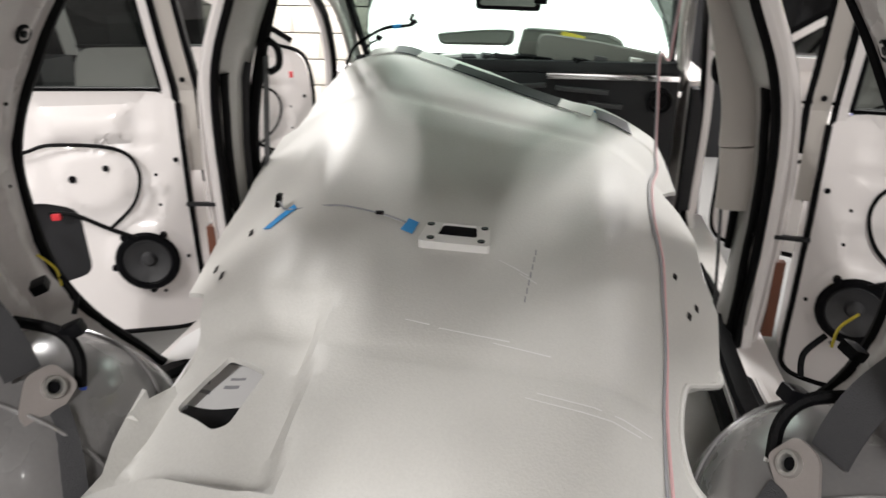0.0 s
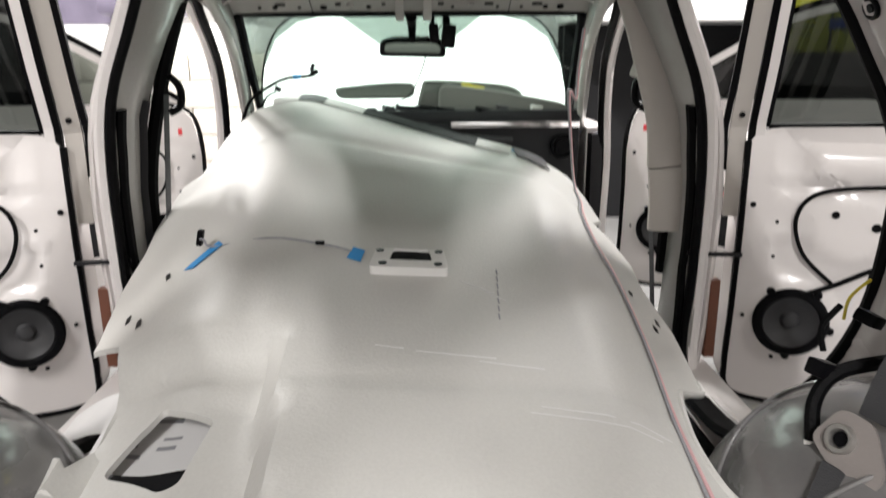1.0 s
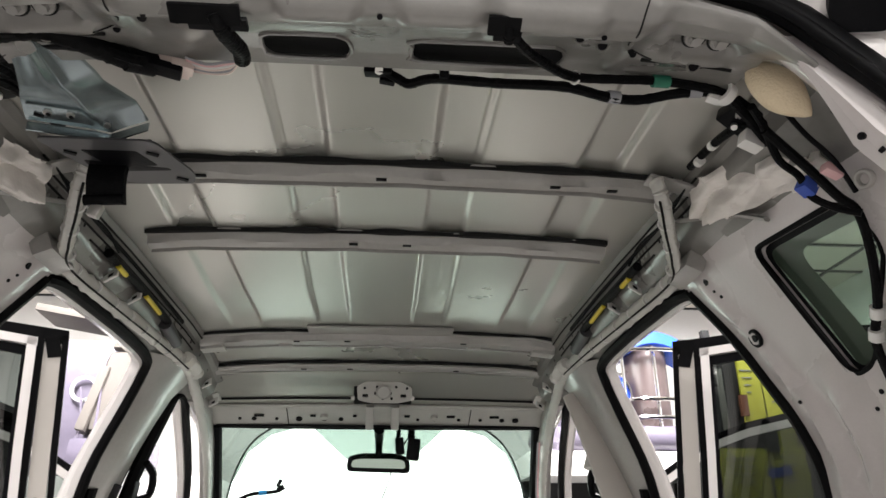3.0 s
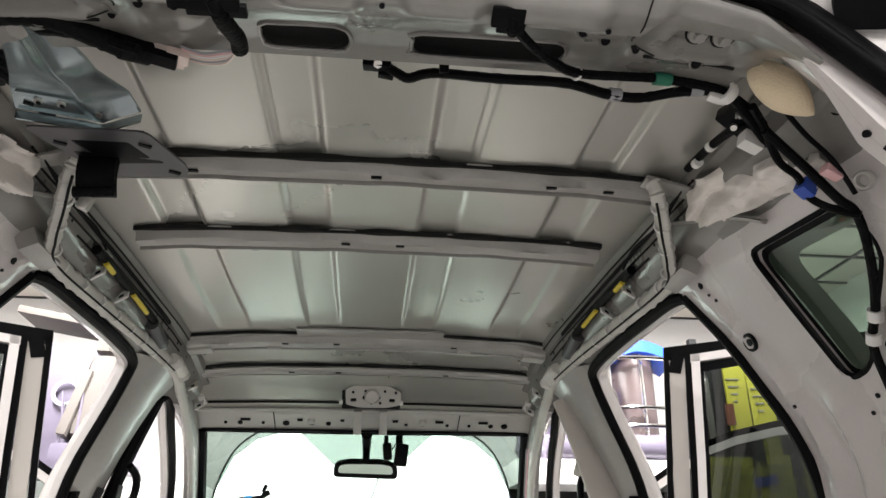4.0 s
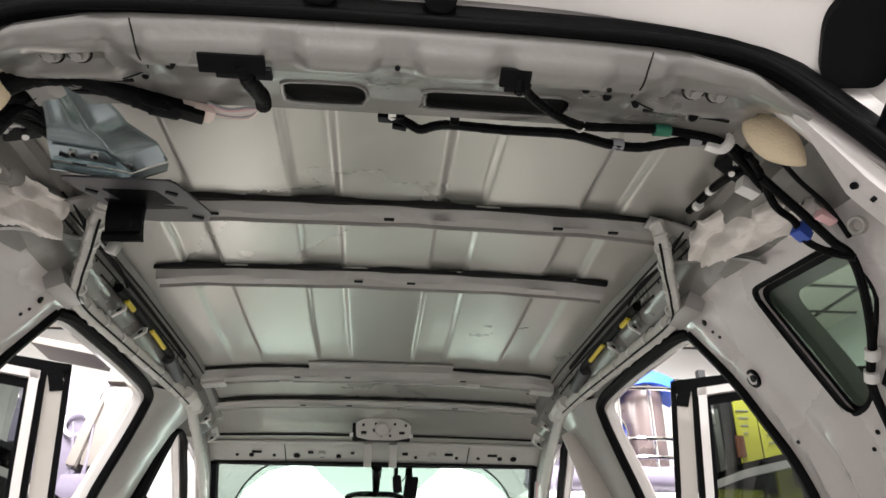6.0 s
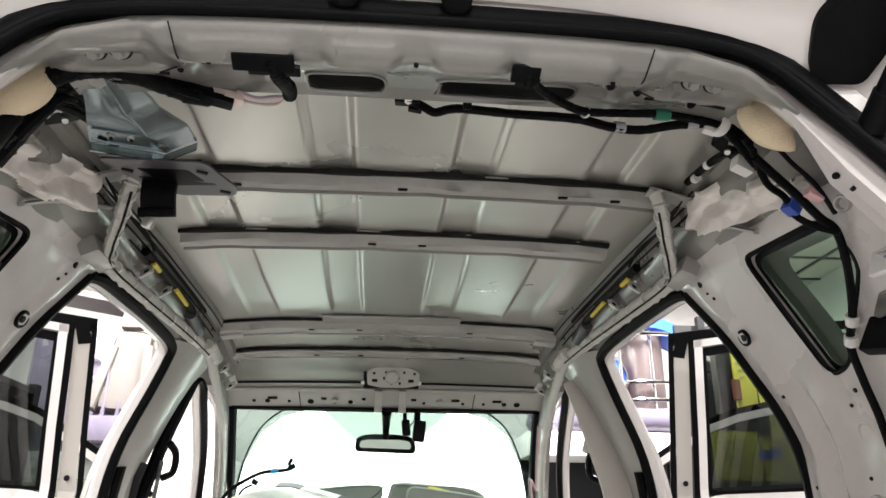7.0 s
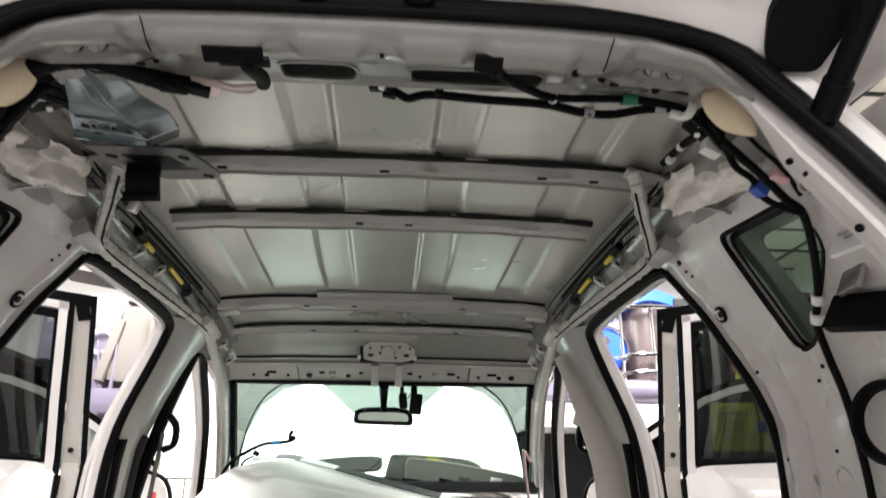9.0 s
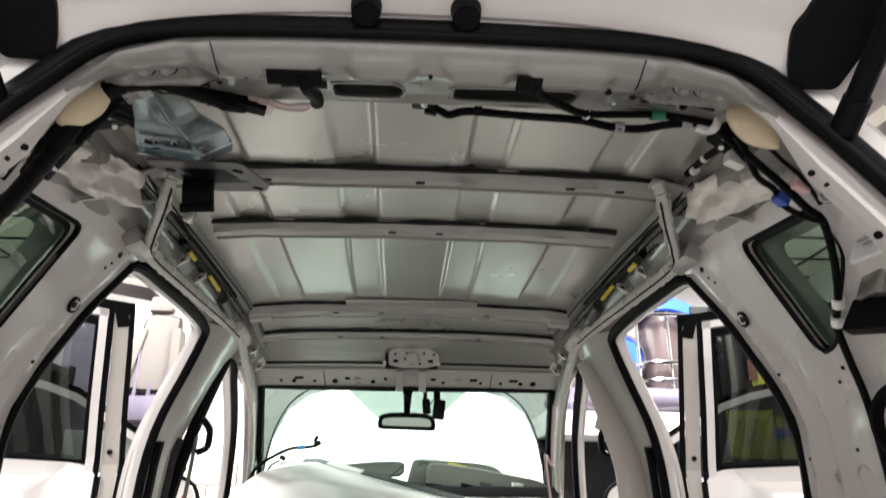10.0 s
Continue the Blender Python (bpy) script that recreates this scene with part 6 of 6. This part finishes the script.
part("loom", tube([(-0.67, 2.92, 1.10), (-0.63, 2.92, 1.19), (-0.555, 2.92, 1.244), (-0.488, 2.92, 1.274), (-0.419, 2.92, 1.281), (-0.384, 2.92, 1.287)], 0.007, seg=8, ripple=0.1), LOOM, lw)
part("loom_branch", tube([(-0.60, 2.92, 1.13), (-0.57, 2.92, 1.20), (-0.53, 2.92, 1.225)], 0.005, seg=6), LOOM, lw)
part("plug", box((-0.378, 2.92, 1.295), (0.03, 0.02, 0.02), (0, -30, 0), 0.003), PLASTIC, lw)
part("plug", box((-0.385, 2.92, 1.315), (0.014, 0.014, 0.03), (0, 25, 0), 0.003), PLASTIC, lw)
part("plug", box((-0.52, 2.915, 1.235), (0.025, 0.02, 0.02), (0, 30, 0), 0.003), PLASTIC, lw)
part("blue_band", tube([(-0.46, 2.92, 1.278), (-0.43, 2.92, 1.281)], 0.009, seg=8), BLUETAPE, lw, "blue tape")

# ---- around the car ----
def deck(x0, x1, y, z0, z1, label):
    o = thing("storage_deck", label, "shelf", ((x0 + x1) / 2, y, 0))
    part("beam", box(((x0 + x1) / 2, y + 0.4, (z0 + z1) / 2), (x1 - x0, 0.8, z1 - z0), (0, 0, 0), 0.02), WALLM, o, "white painted front beam")
    part("backing", box(((x0 + x1) / 2, y + 0.6, z0 / 2), (x1 - x0, 0.05, z0)), DARKW, o, "dark panel beneath")
    for x in frange(x0 + 0.05, x1 - 0.05, 4):
        part("post", box((x, y + 0.45, z0 / 2), (0.07, 0.07, z0)), DARKW, o, "dark steel post")
    return o


deck(1.15, 4.3, 5.6, 1.61, 1.80, "white-edged storage deck over a dark bay")
drum = thing("drum", "blue lacquered drum with chrome hoops on the deck", "drum", (1.87, 5.95, 1.80))
part("shell", disc((1.87, 5.95, 2.28), (0, -1, 0), 0.19, 0.3, 32), BDRUM, drum, "blue shell")
part("hoop", ring((1.87, 5.79, 2.28), (0, -1, 0), 0.205, 0.025, 0.03, 32), CHROME, drum, "chrome hoop")
part("head", disc((1.87, 5.785, 2.28), (0, -1, 0), 0.17, 0.02, 32), BDRUM, drum)
part("stand", box((1.87, 5.95, 1.95), (0.3, 0.25, 0.3), (0, 0, 0), 0.02), BROWN, drum)
part("badge", disc((1.87, 5.772, 2.36), (0, -1, 0), 0.04, 0.01, 16), CHROME, drum)
rackR = thing("chrome_rack", "chrome tube rack with wrapped parts on the deck", "rack", (2.25, 5.9, 1.80))
for z in (2.05, 2.20, 2.62):
    part("rail", tube([(1.95, 5.75, z), (2.1, 5.70, z + 0.03), (2.45, 5.70, z + 0.03), (2.7, 5.75, z)], 0.018, seg=8), CHROME, rackR)
for x in (2.02, 2.3, 2.6):
    part("upright", tube([(x, 5.78, 1.80), (x, 5.78, 2.7)], 0.016, seg=8), CHROME, rackR)
part("wrapped_drum", disc((2.28, 5.98, 2.32), (0, 0, 1), 0.19, 0.95, 24), BROWN, rackR, "brown cardboard drum")
part("blue_sheet", thicken(grid(lambda u, v: Vector((2.02 + 0.55 * u, 5.74 + 0.3 * v, 2.72 + 0.10 * math.sin(u * 3.1) - 0.05 * v)), frange(0, 1, 10), frange(0, 1, 4)), (0, 0, -0.10)), BDRUM, rackR, "blue plastic sheet")
roll = thing("wrapped_roll", "long plastic-wrapped roll lying on the deck edge", "roll", (2.0, 5.68, 1.80))
part("roll", tube([(1.4, 5.70, 1.90), (2.0, 5.68, 1.91), (2.9, 5.72, 1.90)], 0.10, seg=16, ripple=0.05), WRAP, roll)
for i in range(3):
    jar = thing("wrapped_bundle", "bundle in milky plastic standing on the deck", "bundle", (1.45 + 0.62 * i + 0.9 * (i == 2), 6.15, 1.80), "bundles on the deck")
    part("bundle", tube([(1.45 + 0.62 * i + 0.9 * (i == 2), 6.15, 1.80), (1.45 + 0.62 * i + 0.9 * (i == 2), 6.13, 2.2), (1.43 + 0.62 * i + 0.9 * (i == 2), 6.15, 2.5)], (0.2, 0.15), seg=14, ripple=0.1), WRAP, jar)

deck(-4.3, -1.2, 5.6, 1.40, 1.60, "white-edged storage deck on block wall")
blk = thing("block_wall", "pale block wall below the deck", "wall", (-2.4, 5.5, 0))
for r in range(7):
    for c in range(8):
        part("block", box((-4.0 + 0.42 * c + 0.2 * (r % 2), 5.62, 0.1 + 0.2 * r), (0.41, 0.1, 0.19), (0, 0, 0), 0.006), CEILM, blk)
seatw = thing("wrapped_chair", "chair wrapped in clear milky plastic on the deck", "chair", (-2.0, 5.75, 1.6))
part("backrest", box((-2.03, 5.66, 2.22), (0.30, 0.14, 0.66), (-8, 4, 0), 0.10), SEATM, seatw, "grey-beige padded backrest")
part("side_bolster", box((-2.19, 5.64, 2.16), (0.08, 0.16, 0.52), (-8, 10, 0), 0.035), SEATM, seatw)
part("side_bolster", box((-1.86, 5.64, 2.16), (0.08, 0.16, 0.52), (-8, -4, 0), 0.035), SEATM, seatw)
part("cushion", box((-2.0, 5.70, 1.76), (0.55, 0.45, 0.2), (0, 0, 0), 0.06), WRAP, seatw)
part("headrest", box((-2.05, 5.72, 2.64), (0.20, 0.1, 0.14), (-10, 0, 0), 0.045), SEATM, seatw)
for k in range(5):
    part("wrap_fold", tube([(-2.30 + 0.13 * k, 5.60, 1.70 + 0.03 * k), (-2.24 + 0.11 * k, 5.57, 1.95), (-2.30 + 0.15 * k, 5.60, 2.25 + 0.05 * (k % 2))], (0.022, 0.006), seg=8), WRAP, seatw, "fold of clear plastic")
crate = thing("wrapped_crate", "plastic-wrapped white crate stacked on the deck", "crate", (-2.35, 5.9, 1.6))
part("crate", box((-2.45, 5.95, 2.13), (0.72, 0.5, 1.05), (0, 0, 4), 0.05), WRAP, crate)
part("round_label", ring((-2.3, 5.665, 2.25), (0, -1, 0), 0.09, 0.03, 0.01), INK, crate, "grey printed ring")
part("lid", box((-2.47, 5.93, 2.86), (0.70, 0.5, 0.06), (0, 9, 4), 0.02), SEATM, crate, "brown lid")

# dark racking beside the open doors
def racking(s):
    o = thing("racking", "dark steel racking with covered stock", "rack", (s * 3.1, 3.9, 0))
    g = 0.75 if s > 0 else 0.0
    for y in (2.9, 5.1):
        for x in (2.45, 3.3):
            part("post", box((s * (x + g), y, 1.0), (0.06, 0.06, 2.0)), DARKW, o)
    for z in (0.15, 0.75, 1.35, 1.95):
        part("shelf", box((s * (2.88 + g), 4.0, z), (0.9, 2.3, 0.04)), DARKW, o)
    part("back_panel", box((s * (3.32 + g), 4.0, 1.0), (0.03, 2.3, 2.0)), DARKW, o)
    part("end_panel", box((s * (2.88 + g), 5.15, 1.0), (0.9, 0.03, 2.0)), DARKW, o)
    r2 = random.Random(3 + s)
    for z in (0.17, 0.77, 1.37):
        y = 3.0
        while y < 4.9:
            w = 0.25 + 0.25 * r2.random()
            b = thing("storage_box", "dark box on steel racking", "box", (s * (2.85 + g), y + w / 2, z), "boxes on the racking")
            h = 0.25 + 0.25 * r2.random()
            part("carton", box((s * (2.8 + g + 0.08 * r2.random()), y + w / 2, z + h / 2), (0.55, w * 0.93, h), (0, 0, r2.random() * 6), 0.01), r2.choice((DARKW, DARKM, PLATEG, GBOX, BROWN) if s > 0 else (DARKW, DARKM, PLATEG)), b)
            y += w + 0.02
    return o


racking(-1)
racking(1)
brd = thing("display_board", "yellow-green display board with dark panels", "board", (2.5, 4.62, 0))
part("post", box((2.25, 4.66, 1.25), (0.05, 0.05, 2.5)), DARKW, brd)
part("post", box((3.05, 4.66, 1.25), (0.05, 0.05, 2.5)), DARKW, brd)
part("backing", box((2.65, 4.72, 1.45), (1.15, 0.03, 2.0), (0, 0, 0), 0.004), DARKW, brd, "dark backing panel")
part("light_strip", box((2.30, 4.66, 2.02), (0.06, 0.02, 0.42), (0, 0, 0), 0.004), VISOR, brd, "grey strip")
for k, (x, z, w, h) in enumerate(((2.50, 2.06, 0.15, 0.50), (2.67, 1.98, 0.17, 0.56), (2.90, 2.04, 0.20, 0.44), (2.37, 1.53, 0.32, 0.32), (2.68, 1.54, 0.26, 0.34), (2.95, 1.54, 0.20, 0.34))):
    sh = part("yellow_sheet", box((x, 4.62, z), (w, 0.02, h), (0, 0, 0), 0.004), YBOX, brd)
    for j in range(4):
        part("print_bar", box((x - 0.02, 4.607, z + h * 0.3 - j * 0.05), (w * 0.6 - 0.02 * j, 0.004, 0.008)), INK, sh)
for x, z in ((2.79, 2.16), (2.79, 1.90), (2.83, 1.64), (2.83, 1.44), (2.585, 1.74)):
    part("dark_panel", box((x, 4.61, z), (0.07, 0.03, 0.15)), PLATEG, brd)
part("red_panel", box((2.43, 4.61, 1.97), (0.05, 0.03, 0.14)), RUST, brd)
part("picture", box((2.60, 4.607, 1.54), (0.16, 0.006, 0.06), (0, -8, 0), 0.002), BLUE, brd, "dark blue printed picture")

for lx, ly, p in TUBES:
    o = thing("ceiling_light", "white fluorescent batten fixed to the ceiling", "ceiling light", (lx, ly, 3.46), "ceiling lights")
    part("housing", box((lx, ly, 3.48), (0.22, 1.34, 0.10), (0, 0, 0), 0.015), WHITEP, o)

# loose fixings high on the rear pillars
for s in (-1, 1):
    o = part("pillar_catch", box((s * 0.492, 0.738, 1.606), (0.046, 0.04, 0.022), (0, s * 25, 20), 0.004), PLASTIC, car, "black catch with a bright spring")
    part("spring", tube([(s * 0.478, 0.722, 1.597), (s * 0.490, 0.716, 1.592), (s * 0.502, 0.724, 1.586)], 0.0045, seg=8, ripple=0.3), STEEL, o)
    part("catch_screw", disc((s * 0.484, 0.742, 1.592), (-s * 0.4, -0.5, -1), 0.0045, 0.006, 12), STEEL, o)
    part("pillar_lead", tube([(s * 0.50, 0.66, 1.575), (s * 0.54, 0.68, 1.545), (s * 0.585, 0.70, 1.52), (s * 0.62, 0.72, 1.485)], 0.0036, seg=7), LOOM, car, "thin black lead")
    part("earth_eyelet", ring((s * 0.612, 0.69, 1.487), (-s, -0.4, -0.4), 0.010, 0.006, 0.008, 16), STEEL, car)
    for y, z, r in ((0.98, 1.05, 0.007), (1.0, 0.95, 0.008), (0.62, 1.44, 0.006)):
        part("hole", disc(pressed(y, z) + Vector((-s * 0.0008, 0, 0)), (s, 0, 0.4), r * 0.5, 0.003, 12), PLASTIC, car)
    part("pillar_stud", disc((s * (side_x(1.0) - 0.014), 1.02, 1.0), (-s, 0, -0.2), 0.011, 0.03, 12, None, 0.008), STEEL, car)
    part("roof_edge_lead", tube([(s * 0.515, 0.98, 1.625), (s * 0.522, 1.1, 1.617), (s * 0.517, 1.22, 1.622), (s * 0.52, 1.3, 1.61)], 0.003, seg=6), LOOM, car)
    # black strip standing in for the shade between rail and roof
    part("rail_shade_strip", tube([(s * 0.534, 1.0, 1.630), (s * 0.534, 1.5, 1.640), (s * 0.534, 1.85, 1.636)], 0.006, seg=6, sq=(0.6, 1)), JOINTSHADE, car, "dark strip along the rail")

# slots and pressings along the windscreen header
for hx_, w_ in ((-0.43, 0.035), (-0.24, 0.02), (0.10, 0.02), (0.26, 0.03), (0.42, 0.035), (-0.09, 0.014)):
    part("header_slot", box(fh(hx_, 0.76) + Vector((0, -0.003, -0.003)), (w_, 0.010, 0.004), (-35, 0, 0), 0.002), PLASTIC, front_hd)
for hx_ in (-0.33, 0.33):
    part("header_seam", tube([fh(hx_, v) + Vector((0, -0.003, -0.003)) for v in (0.56, 0.75, 0.98)], 0.0016, seg=5, n=3), JOINTSHADE, front_hd)
for s in (-1, 1):
    part("header_tab", box((s * 0.545, 2.40, 1.545), (0.02, 0.035, 0.03), (20, s * 25, 0), 0.003), WHITEP, front_hd, "white plastic tab")
